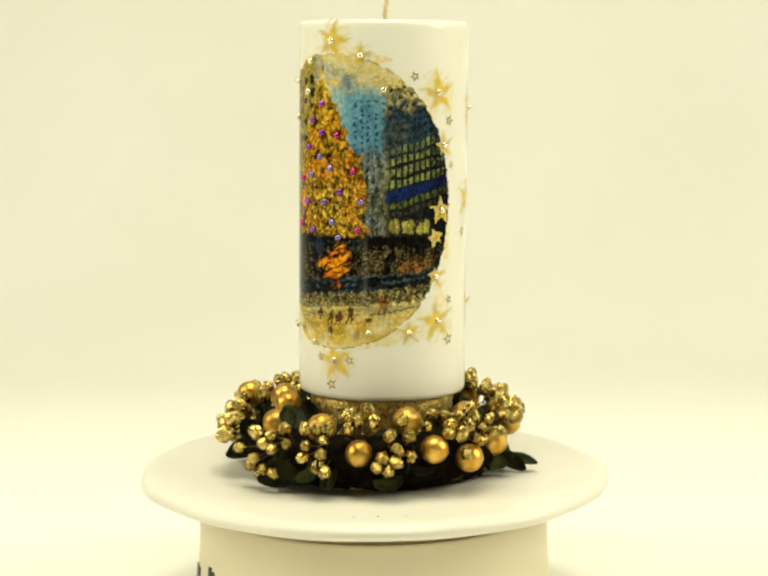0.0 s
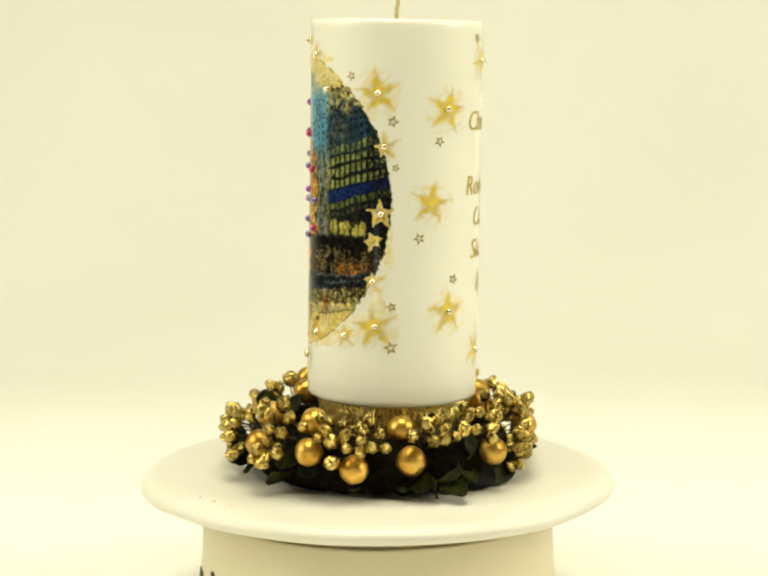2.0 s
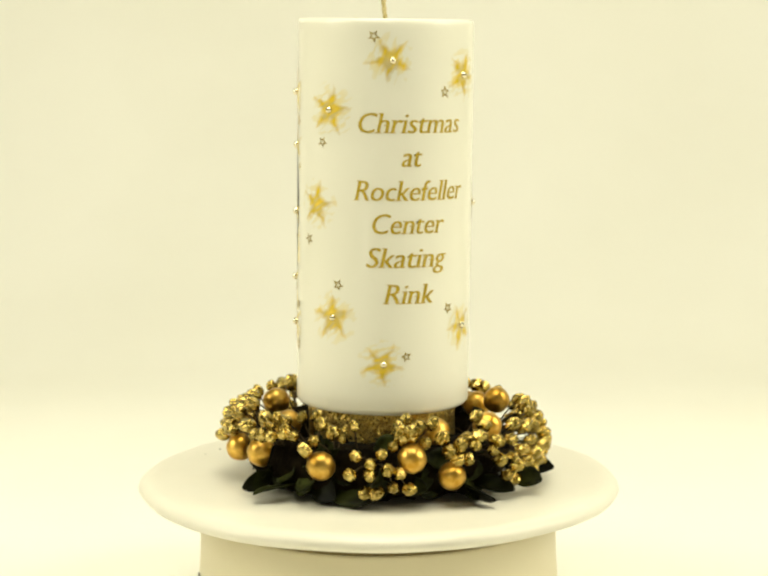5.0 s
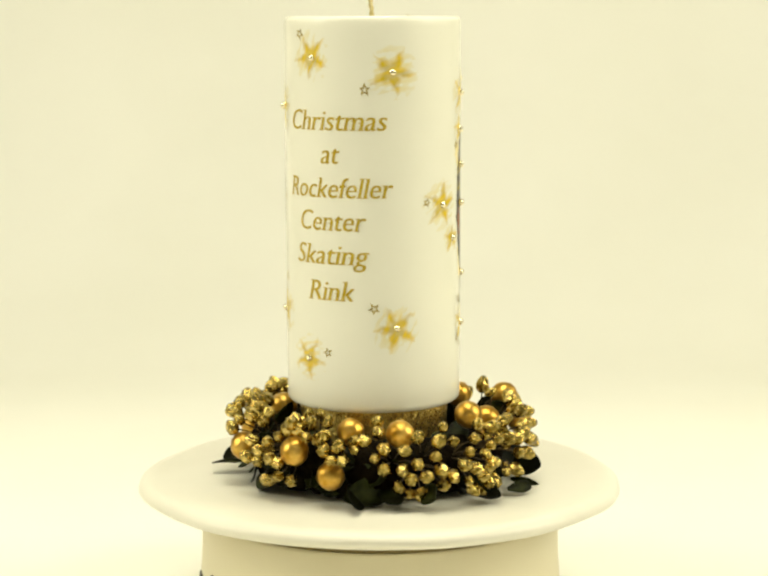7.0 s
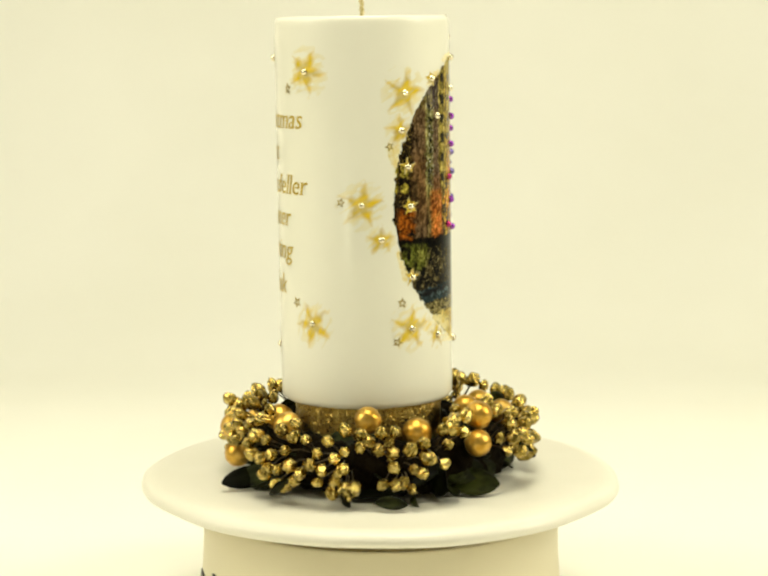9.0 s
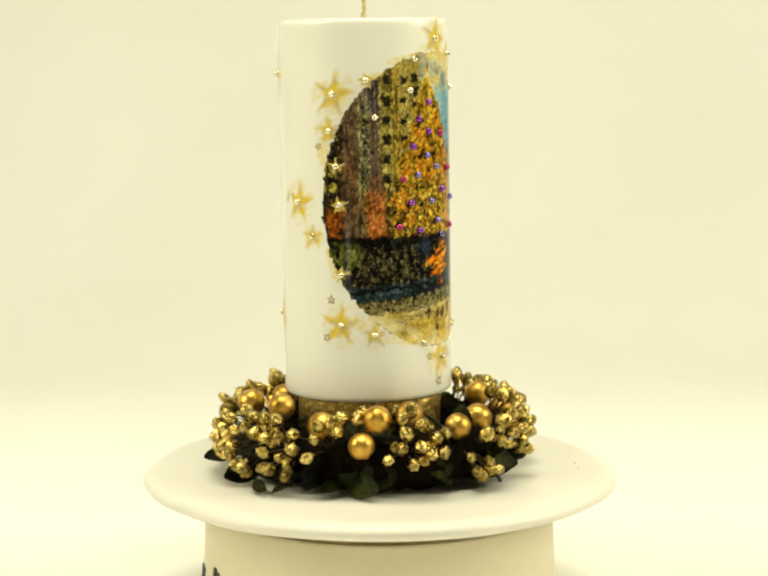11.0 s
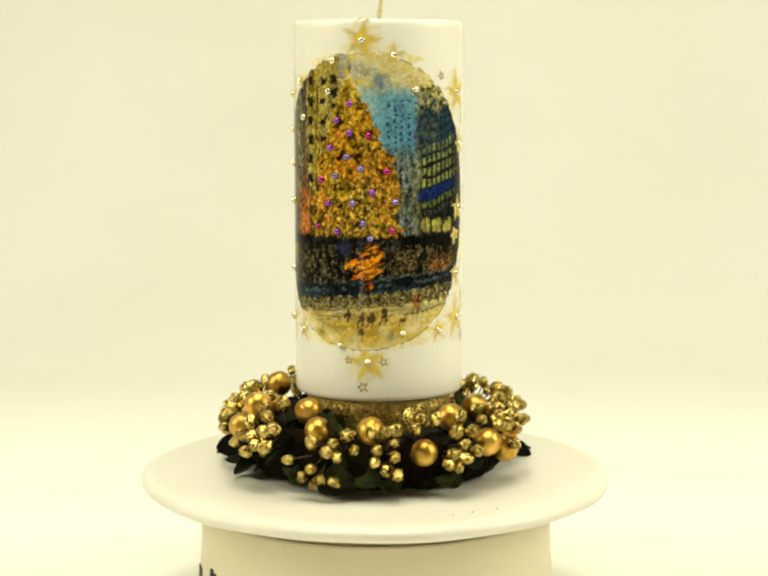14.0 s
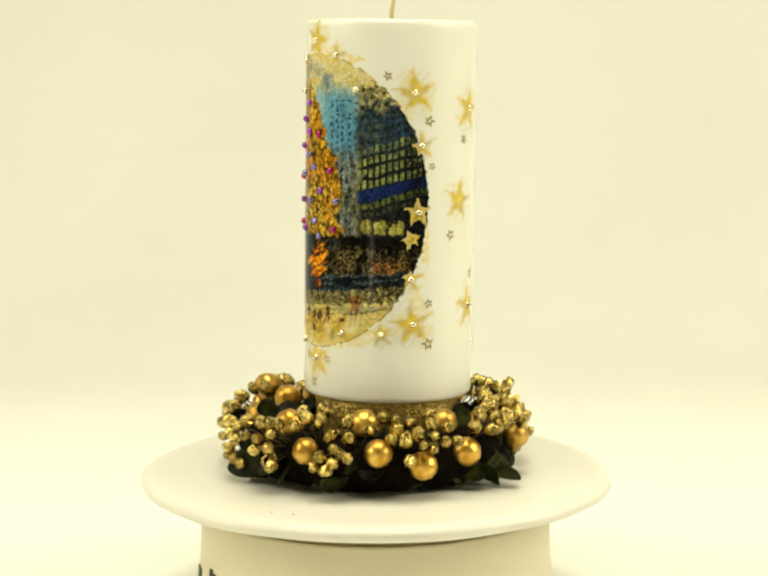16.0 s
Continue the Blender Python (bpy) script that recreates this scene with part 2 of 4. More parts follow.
def gold_berries():
    meshes = [ball_mesh("gold_berry", 0.00575, M_GOLD, i, 0.05, 1.0, 3) for i in range(5)]
    rng = random.Random(4)
    for i, (a, r, z) in enumerate(BERRIES):
        ob = new("gold_berry", meshes[i % 5])
        ob.parent = candle_wreath
        k = rng.uniform(0.93, 1.05)
        ob.matrix_basis = Matrix.LocRotScale(polar(a, r, z), Euler([rng.uniform(0, 6.28) for _ in range(3)]), (k, k, k * rng.uniform(0.96, 1.05)))
        tagged(ob, "large round gold berry with a pearly sheen")


gold_berries()



def bud_mesh(seed):
    """A pointed bud of crumpled foil with sharp facets and upright pleats."""
    rng = random.Random(seed)
    bm = bmesh.new()
    bmesh.ops.create_icosphere(bm, subdivisions=3, radius=1)
    off = Vector((seed * 7.1, seed * 3.3, seed * 5.7))
    for v in bm.verts:
        n = v.co.normalized()
        a = math.atan2(n.y, n.x)
        k = 1 + 0.10 * math.sin(6 * a + seed) * (1 - n.z * n.z) + 0.09 * noise.noise(n * 2.6 + off) + 0.05 * noise.noise(n * 7 + off) + rng.uniform(-0.03, 0.03)
        v.co = n * k * 0.00232
        v.co.z *= 1.38
        v.co.x *= 1 - 0.16 * n.z
        v.co.y *= 1 - 0.16 * n.z
    me = mesh_of(bm, M_FOIL, "bud")
    me.polygons.foreach_set("use_smooth", [False] * len(me.polygons))
    return me


BUD_MESHES = [bud_mesh(i + 20) for i in range(7)]
bud_rng = random.Random(11)


def spray(*buds):
    """A spray of small crinkled gold buds on wire stems; each bud by degrees and millimetres."""
    # the sprays stand further out on one side of the wreath
    places = [polar(a, r + 5 * math.exp(-((a - 110) / 30) ** 2) * (r > 40), z) for a, r, z in buds]
    for p in list(places):
        for _ in range(bud_rng.choice((0, 0, 1))):
            q = p + Vector([bud_rng.uniform(-0.0042, 0.0042) for _ in range(3)]) - Vector((p.x, p.y, 0)).normalized() * 0.0018
            if q.z > 0.005 and q.z < 0.033 and all((q - o).length > 0.0036 for o in places):
                places.append(q)
    mid = sum(places, Vector()) / len(places)
    out = Vector((mid.x, mid.y, 0)).normalized()
    foot = out * 0.0445 + Vector((0, 0, 0.014))
    foot = foot.lerp(mid, 0.15)
    bm = bmesh.new()
    ends = []
    for p in places:
        axis = (p - foot).normalized()
        q = p - axis * 0.0012
        knee = foot.lerp(q, 0.55) + Vector((0, 0, 0.0012))
        for lo, hi in ((foot, knee), (knee, q)):
            way = (hi - lo).normalized()
            side = way.orthogonal().normalized()
            other = way.cross(side)
            a = [bm.verts.new(lo + (side * math.cos(k * 2.0944) + other * math.sin(k * 2.0944)) * 0.00035) for k in range(3)]
            b = [bm.verts.new(hi + (side * math.cos(k * 2.0944) + other * math.sin(k * 2.0944)) * 0.00035) for k in range(3)]
            for k in range(3):
                bm.faces.new((a[k], a[(k + 1) % 3], b[(k + 1) % 3], b[k]))
        ends.append((p, axis))
    ob = part("berry_spray", bm, M_STEM, candle_wreath, "spray of small crinkled gold foil buds")
    for p, axis in ends:
        bud = new("bud", bud_rng.choice(BUD_MESHES))
        bud.parent = ob
        lean = (axis + Vector([bud_rng.uniform(-0.6, 0.6) for _ in range(3)])).normalized()
        k = bud_rng.uniform(0.82, 1.2)
        bud.matrix_basis = Matrix.LocRotScale(p, lean.to_track_quat("Z", "Y"), (k, k, k))


spray((182, 64.2, 16.9), (187, 63.5, 21.2), (191, 64.4, 14.8), (194, 63.6, 21.5), (189, 60.5, 26.5), (197, 64.3, 18.8), (200, 62.2, 24.2))
spray((189, 54.3, 31.1), (196, 57.6, 29.0), (194, 47.8, 32.9))
spray((202, 64.2, 18.8), (204, 61.1, 25.9))
spray((213, 64.4, 15.5), (218, 62.3, 8.8), (222, 63.9, 12.8), (222, 60.2, 5.9), (225, 61.9, 8.3), (230, 61.3, 7.5))
spray((222, 62.8, 23.3), (228, 64.1, 19.8), (230, 62.5, 23.3), (232, 64.2, 18.1), (235, 60.7, 26.3), (238, 63.4, 21.1))
spray((225, 28.2, 20.0))
spray((244, 59.9, 27.3), (249, 59.9, 27.3), (246, 63.6, 21.3), (252, 62.3, 23.8), (253, 59.0, 27.9), (252, 64.1, 18.6), (245, 64.3, 16.6))
spray((253, 63.4, 11.3))
spray((260, 52.0, 32.1), (264, 55.0, 30.9), (261, 58.9, 28.3), (271, 55.4, 30.7), (268, 47.2, 32.9))
spray((272, 64.2, 14.0), (274, 64.1, 17.9), (276, 63.6, 12.5), (279, 64.4, 15.9), (279, 63.6, 21.5), (284, 64.2, 18.1), (277, 61.0, 25.9))
spray((283, 55.3, 30.7), (284, 61.4, 25.5), (292, 58.7, 28.5))
spray((297, 52.6, 31.8), (302, 54.3, 31.1), (302, 59.1, 28.0), (308, 56.0, 30.2), (300, 61.5, 25.3), (305, 61.8, 24.9), (310, 60.1, 26.8))
spray((306, 64.4, 16.9), (311, 63.1, 22.6), (316, 61.5, 25.4), (320, 62.8, 23.4), (316, 57.3, 29.3), (323, 59.3, 27.9), (325, 62.9, 22.9))
spray((335, 60.4, 26.8), (343, 61.7, 24.6), (342, 56.1, 30.3), (347, 61.6, 25.0), (349, 58.6, 28.4), (348, 54.0, 31.3), (352, 61.5, 25.4))
spray((353, 54.4, 31.0), (359, 51.0, 32.3), (357, 59.3, 27.6), (2, 60.4, 26.7), (5, 47.9, 32.8), (11, 54.0, 31.3))
spray((8, 63.0, 22.7), (11, 60.9, 26.1), (17, 57.6, 29.1))
spray((25, 64.3, 14.6), (32, 64.1, 14.4), (32, 64.2, 18.6), (27, 63.5, 21.6), (36, 63.2, 22.4), (38, 64.2, 16.6), (40, 61.8, 25.0))
spray((25, 54.0, 31.3))
spray((30, 28.0, 20.1))
spray((34, 60.6, 6.6), (40, 62.4, 9.2), (46, 61.8, 8.3), (42, 64.4, 15.2))
spray((43, 55.0, 30.7), (43, 59.4, 27.7), (47, 59.1, 28.0), (51, 55.5, 30.5), (47, 50.6, 32.5), (52, 61.1, 25.9), (58, 53.6, 31.5))
spray((59, 59.9, 27.0), (60, 63.4, 22.1), (65, 62.3, 23.9), (63, 64.1, 18.6), (67, 64.2, 18.7), (71, 62.8, 23.1), (74, 60.8, 26.3))
spray((69, 30.0, 24.7), (81, 27.9, 19.1), (94, 28.3, 20.7))
spray((78, 63.7, 20.2), (81, 62.3, 23.5), (81, 64.2, 16.3), (87, 64.4, 16.0), (88, 62.7, 23.1), (92, 64.2, 18.3), (90, 63.9, 12.4))
spray((79, 57.7, 29.2))
spray((86, 62.2, 8.8), (90, 59.7, 5.7), (94, 59.7, 5.5), (95, 64.0, 13.1), (101, 62.6, 9.4), (100, 64.1, 15.4), (104, 63.8, 12.7))
spray((93, 59.3, 27.7), (100, 60.7, 26.2), (101, 61.3, 31.8), (105, 61.2, 25.7), (98, 63.6, 20.9))
spray((105, 28.1, 19.2))
spray((108, 64.4, 17.0), (112, 64.2, 15.1), (110, 63.3, 21.5), (116, 64.0, 19.9), (113, 61.2, 25.9), (119, 62.9, 22.5), (119, 64.4, 16.2))
spray((110, 62.8, 10.0), (114, 59.4, 5.4), (116, 63.2, 11.1), (119, 58.1, 4.5), (122, 61.7, 7.9))
spray((118, 56.8, 29.8), (124, 58.7, 28.2), (124, 62.1, 24.2), (131, 58.3, 28.8), (130, 62.7, 23.1), (136, 57.9, 29.0), (135, 63.4, 22.0))
spray((135, 64.2, 16.4), (142, 64.4, 15.4), (136, 62.3, 9.2), (145, 64.0, 13.5), (142, 60.7, 6.8), (147, 64.2, 19.3), (141, 62.9, 22.7))
spray((146, 61.9, 24.5), (155, 62.6, 23.6), (155, 58.6, 28.5), (153, 64.4, 16.5), (160, 56.5, 29.9), (163, 60.4, 26.7))
spray((163, 54.1, 31.1), (170, 53.1, 31.5), (171, 45.7, 32.9))


def leaf_mesh(seed):
    """A broad oval leaf with a short tip and a raised midrib, 22 by 16 mm and 0.5 mm thick."""
    rng = random.Random(seed)
    length, width = 0.022, 0.016
    bm = bmesh.new()
    n, m = 11, 6
    curl, fold = rng.uniform(-0.12, 0.18), rng.uniform(0.08, 0.26)
    lop = rng.uniform(-0.12, 0.12)
    for side in (0, 1):
        grid = []
        for i in range(n + 1):
            u = i / n
            w = width * 0.5 * max(0.03, math.sin(math.pi * min(1, 0.03 + 0.97 * u ** 1.2))) ** 0.6
            row = []
            for j in range(m + 1):
                v = j / m * 2 - 1
                z = -curl * length * u * u + fold * abs(v) * w + 0.0004 * math.sin(u * 9 + seed) * abs(v) - (0.0005 if side else 0)
                if j == m // 2:
                    z += 0.0004
                row.append(bm.verts.new((u * length, v * w + lop * width * u * (1 - u), z)))
            grid.append(row)
        for i in range(n):
            for j in range(m):
                f = (grid[i][j], grid[i + 1][j], grid[i + 1][j + 1], grid[i][j + 1])
                bm.faces.new(f if side else f[::-1])
        if side == 0:
            top = grid
    for i in range(n):
        bm.faces.new((top[i][0], top[i + 1][0], grid[i + 1][0], grid[i][0]))
        bm.faces.new((top[i + 1][m], top[i][m], grid[i][m], grid[i + 1][m]))
    bmesh.ops.recalc_face_normals(bm, faces=bm.faces)
    return mesh_of(bm, M_LEAF, "leaf")


LEAF_MESHES = [leaf_mesh(i) for i in range(9)]
leaf_rng = random.Random(23)


def leaf(tip, root, width, face=1.0, towards=None):
    """One leaf from root to tip; face 1 turns its broad side outwards, 0 upwards."""
    mesh = leaf_rng.choice(LEAF_MESHES)
    x = (tip - root).normalized()
    out = Vector((tip.x, tip.y, 0)).normalized()
    up = (towards or Vector((0, 0, 1 - 0.6 * face)) + out * face) + Vector([leaf_rng.uniform(-0.25, 0.25) for _ in range(3)])
    y = up.cross(x).normalized()
    z = x.cross(y)
    k = (tip - root).length / 0.022
    m = Matrix((x, y, z)).transposed().to_4x4()
    place = Matrix.Translation(root) @ m @ Matrix.Diagonal((k, width / 0.016, 0.7, 1))
    # a leaf lies on the plate, never in it
    lowest = min((place @ v.co).z for v in mesh.vertices)
    if lowest < 0.0003:
        place = Matrix.Translation((0, 0, 0.0003 - lowest)) @ place
    # it lies behind the berries, never through one
    spots = [polar(*b) for b in BERRIES]
    side = Vector((-out.y, out.x, 0))

    def in_the_way():
        pts = [place @ v.co for v in mesh.vertices if v.co.x > 0.004]
        mid = sum(pts, Vector()) / len(pts)
        hides = any(abs((mid - s).dot(side)) < 0.0075 and abs(mid.z - s.z) < 0.0065 and (mid - s).dot(out) > 0 for s in spots)
        return hides or any((p - s).length < 0.0054 for p in pts for s in spots)
    for _ in range(5):
        if not in_the_way():
            break
        place = Matrix.Translation(out * -0.0022) @ place
    if in_the_way():
        return
    ob = new("leaf", mesh)
    ob.parent = candle_wreath
    ob.matrix_basis = place


def leaf_at(tip, seen, width, faces):
    """A leaf by its tip and the place where it comes out of the wreath: degrees and millimetres; its broad side turns to an angle."""
    p, q = polar(tip[0], tip[1] if tip[2] < 8 else min(tip[1], 68) - 3, tip[2]), polar(*seen)
    root = q + (q - p) * 0.12 - Vector((q.x, q.y, 0)).normalized() * 0.003
    root.z = max(root.z, 0.002)
    leaf(p, root, width / 850, 1.0, Vector((math.cos(radians(faces)), math.sin(radians(faces)), 0.45)))


leaf_at((3, 59.0, 4.3), (5, 52.0, 11.1), 6.7, 11)
leaf_at((10, 59.0, 20.4), (357, 52.0, 18.0), 12.6, 309)
leaf_at((16, 63.1, 20.7), (17, 52.4, 9.3), 8.9, 290)
leaf_at((16, 65.3, 25.9), (17, 54.5, 32.5), 7.8, 290)
leaf_at((17, 59.0, 3.4), (5, 52.0, 9.2), 11.1, 334)
leaf_at((33, 63.9, 27.1), (32, 58.4, 26.9), 4.4, 117)
leaf_at((34, 66.7, 13.1), (35, 59.0, 12.8), 8.0, 309)
leaf_at((35, 59.8, 5.0), (10, 52.0, 5.2), 13.3, 309)
leaf_at((54, 59.0, 6.8), (46, 52.0, 7.0), 6.7, 334)
leaf_at((60, 59.0, 13.2), (68, 52.0, 8.8), 7.8, 117)
leaf_at((65, 73.5, 11.0), (64, 63.8, 10.5), 7.8, 149)
leaf_at((67, 63.6, 3.0), (86, 52.0, 5.8), 10.0, 68)
leaf_at((72, 73.9, 3.0), (69, 52.0, 4.6), 8.3, 117)
leaf_at((82, 59.0, 9.8), (73, 52.0, 12.7), 8.9, 68)
leaf_at((86, 68.7, 3.0), (83, 52.0, 5.9), 8.9, 68)
leaf_at((96, 74.1, 5.5), (96, 63.6, 6.7), 7.8, 11)
leaf_at((116, 71.7, 16.5), (115, 66.6, 12.8), 6.7, 199)
leaf_at((121, 72.2, 3.0), (115, 57.1, 4.3), 8.9, 199)
leaf_at((133, 59.0, 11.4), (120, 52.0, 12.0), 12.2, 149)
leaf_at((138, 59.0, 14.7), (153, 52.0, 20.0), 6.7, 290)
leaf_at((139, 70.5, 3.0), (130, 69.1, 3.0), 4.4, 149)
leaf_at((141, 70.7, 3.0), (143, 62.5, 3.0), 2.8, 68)
leaf_at((153, 68.1, 6.9), (154, 54.8, 9.2), 10.0, 68)
leaf_at((157, 59.0, 13.3), (119, 55.6, 3.0), 10.0, 199)
leaf_at((157, 63.9, 3.0), (164, 52.0, 3.4), 5.6, 149)
leaf_at((172, 65.5, 6.2), (211, 52.0, 18.7), 7.2, 256)
leaf_at((172, 64.1, 29.2), (172, 57.4, 22.6), 6.7, 256)
leaf_at((177, 59.0, 9.8), (156, 52.0, 10.2), 10.0, 149)
leaf_at((179, 62.9, 3.0), (163, 52.0, 5.1), 9.4, 117)
leaf_at((202, 68.0, 13.0), (203, 58.8, 15.5), 2.2, 117)
leaf_at((206, 63.0, 24.8), (206, 55.8, 17.7), 6.7, 290)
leaf_at((225, 64.9, 4.5), (241, 52.0, 10.7), 11.1, 309)
leaf_at((225, 67.1, 16.4), (224, 57.1, 15.2), 8.0, 309)
leaf_at((225, 63.9, 28.8), (224, 55.5, 27.7), 8.0, 309)
leaf_at((234, 61.1, 8.1), (215, 52.0, 13.0), 8.9, 149)
leaf_at((234, 66.5, 19.7), (234, 58.8, 13.7), 6.7, 149)
leaf_at((246, 59.0, 4.1), (205, 52.5, 4.8), 9.4, 290)
leaf_at((248, 59.0, 7.0), (232, 52.0, 10.8), 9.4, 256)
leaf_at((250, 69.5, 12.6), (250, 57.8, 8.7), 8.9, 334)
leaf_at((250, 64.9, 24.4), (250, 58.2, 19.0), 7.8, 334)
leaf_at((255, 59.0, 3.7), (248, 52.0, 9.6), 8.3, 199)
leaf_at((277, 61.1, 3.0), (277, 52.0, 9.0), 10.0, 256)
leaf_at((285, 63.9, 32.8), (286, 54.3, 26.2), 9.4, 199)
leaf_at((285, 69.2, 17.4), (286, 57.9, 14.1), 9.4, 199)
leaf_at((288, 59.0, 8.3), (299, 52.0, 15.4), 8.9, 256)
leaf_at((331, 59.0, 15.8), (318, 52.0, 14.7), 11.1, 334)
leaf_at((333, 59.0, 17.2), (347, 52.0, 14.1), 11.1, 199)
leaf_at((343, 59.0, 4.9), (338, 52.0, 7.8), 8.0, 309)
leaf_at((343, 63.3, 22.0), (343, 60.0, 18.0), 6.7, 68)
leaf_at((344, 66.8, 4.1), (343, 57.4, 7.1), 6.7, 68)
leaf_at((351, 69.8, 3.0), (354, 52.0, 4.8), 8.9, 334)
leaf_at((359, 59.0, 9.4), (344, 52.0, 9.8), 10.0, 11)


def filling():
    """Dark leaves packed tightly under the berries."""
    for i in range(84):
        a = i * 360 / 84 + leaf_rng.uniform(-3, 3)
        z = leaf_rng.choice((6, 9, 12, 15, 18, 21))
        r = 55 - abs(z - 10) * 0.4 + leaf_rng.uniform(-4, 1)
        side = leaf_rng.choice((-1, 1)) * leaf_rng.uniform(9, 16)
        leaf(polar(a, r, z), polar(a + side, r - leaf_rng.uniform(1, 6), min(22, max(6, z + leaf_rng.uniform(-7, 9)))), leaf_rng.uniform(0.008, 0.011), 1.0)
    for i in range(24):
        a = i * 360 / 24 + leaf_rng.uniform(-5, 5)
        leaf(polar(a, leaf_rng.uniform(34, 42), leaf_rng.uniform(22, 30)), polar(a + leaf_rng.uniform(-20, 20), 45, 15), leaf_rng.uniform(0.008, 0.012), 0.0)


filling()

# ---- the candle ----
R_WAX = 0.0352
Z_TOP = 0.1525
candle = new("pillar_candle")
tagged(candle, "white pillar candle with painted city scene, gold stars and pearls", "candle")


def on_wax(a, z, lift=0.0):
    """A place on the candle's side: degrees, millimetres, metres above the wax."""
    return Vector(((R_WAX + lift) * math.cos(radians(a)), (R_WAX + lift) * math.sin(radians(a)), z / 1000))


def candle_body():
    def wob(a, r, z):
        return 0.00002 * math.sin(2 * a + 40 * z) if r > 0.03 else 0
    prof = [(0, -0.0018), (0.0330, -0.0018), (0.0343, -0.0014), (0.0350, -0.0006), (R_WAX, 0.0007)]
    prof += [(R_WAX, 0.0007 + (0.1485 - 0.0007) * i / 24) for i in range(1, 25)]
    prof += [(0.03515, 0.1504), (0.0349, 0.1514), (0.0345, 0.1521), (0.0338, Z_TOP), (0.031, 0.15245), (0.022, 0.1522), (0.010, 0.1519), (0, 0.1518)]
    part("wax_body", lathe(prof, 160, wob), M_WAX, candle, "smooth white wax")
    # braided wick, slightly bent
    bm = bmesh.new()
    rows = []
    for i in range(25):
        u = i / 24
        c = Vector((0.0022 * u * u, -0.0008 * math.sin(3 * u), 0.1495 + 0.017 * u))
        rows.append([bm.verts.new(c + Vector((math.cos(k * math.pi / 4), math.sin(k * math.pi / 4), 0)) * (0.0009 + 0.00018 * math.sin(k * 2 + i * 1.4))) for k in range(8)])
    for lo, hi in zip(rows, rows[1:]):
        for k in range(8):
            bm.faces.new((lo[k], lo[(k + 1) % 8], hi[(k + 1) % 8], hi[k]))
    bm.faces.new(rows[-1])
    part("wick", bm, M_WICK, candle, "yellow cotton wick")


candle_body()


# ---- the painted scene on the candle ----
PIC_A, PIC_Z, PIC_HA, PIC_HZ = 235.0, 79.2, 85.4, 60.4


def smooth_noise(shape, cells, rng):
    """Soft value noise on a grid."""
    h, w = shape
    gh, gw = max(2, int(h / cells) + 2), max(2, int(w / cells) + 2)
    grid = rng.random((gh, gw))
    y, x = np.linspace(0, gh - 1.001, h), np.linspace(0, gw - 1.001, w)
    yi, xi = y.astype(int), x.astype(int)
    fy, fx = (y - yi)[:, None], (x - xi)[None, :]
    fy, fx = fy * fy * (3 - 2 * fy), fx * fx * (3 - 2 * fx)
    g = lambda a, b: grid[np.ix_(yi + a, xi + b)]
    return (g(0, 0) * (1 - fx) + g(0, 1) * fx) * (1 - fy) + (g(1, 0) * (1 - fx) + g(1, 1) * fx) * fy


def streaks(A, Z, angle, long, short, rng):
    """Brush marks: soft noise stretched along an angle; sizes in millimetres."""
    c, s = math.cos(radians(angle)), math.sin(radians(angle))
    x, y = A * 0.614, Z
    u, v = (c * x + s * y) / long, (-s * x + c * y) / short
    grid = rng.random((256, 256))
    ui, vi = np.floor(u).astype(int), np.floor(v).astype(int)
    fu, fv = u - ui, v - vi
    fu, fv = fu * fu * (3 - 2 * fu), fv * fv * (3 - 2 * fv)
    at = lambda a, b: grid[(ui + a) % 256, (vi + b) % 256]
    return (at(0, 0) * (1 - fu) + at(1, 0) * fu) * (1 - fv) + (at(0, 1) * (1 - fu) + at(1, 1) * fu) * fv


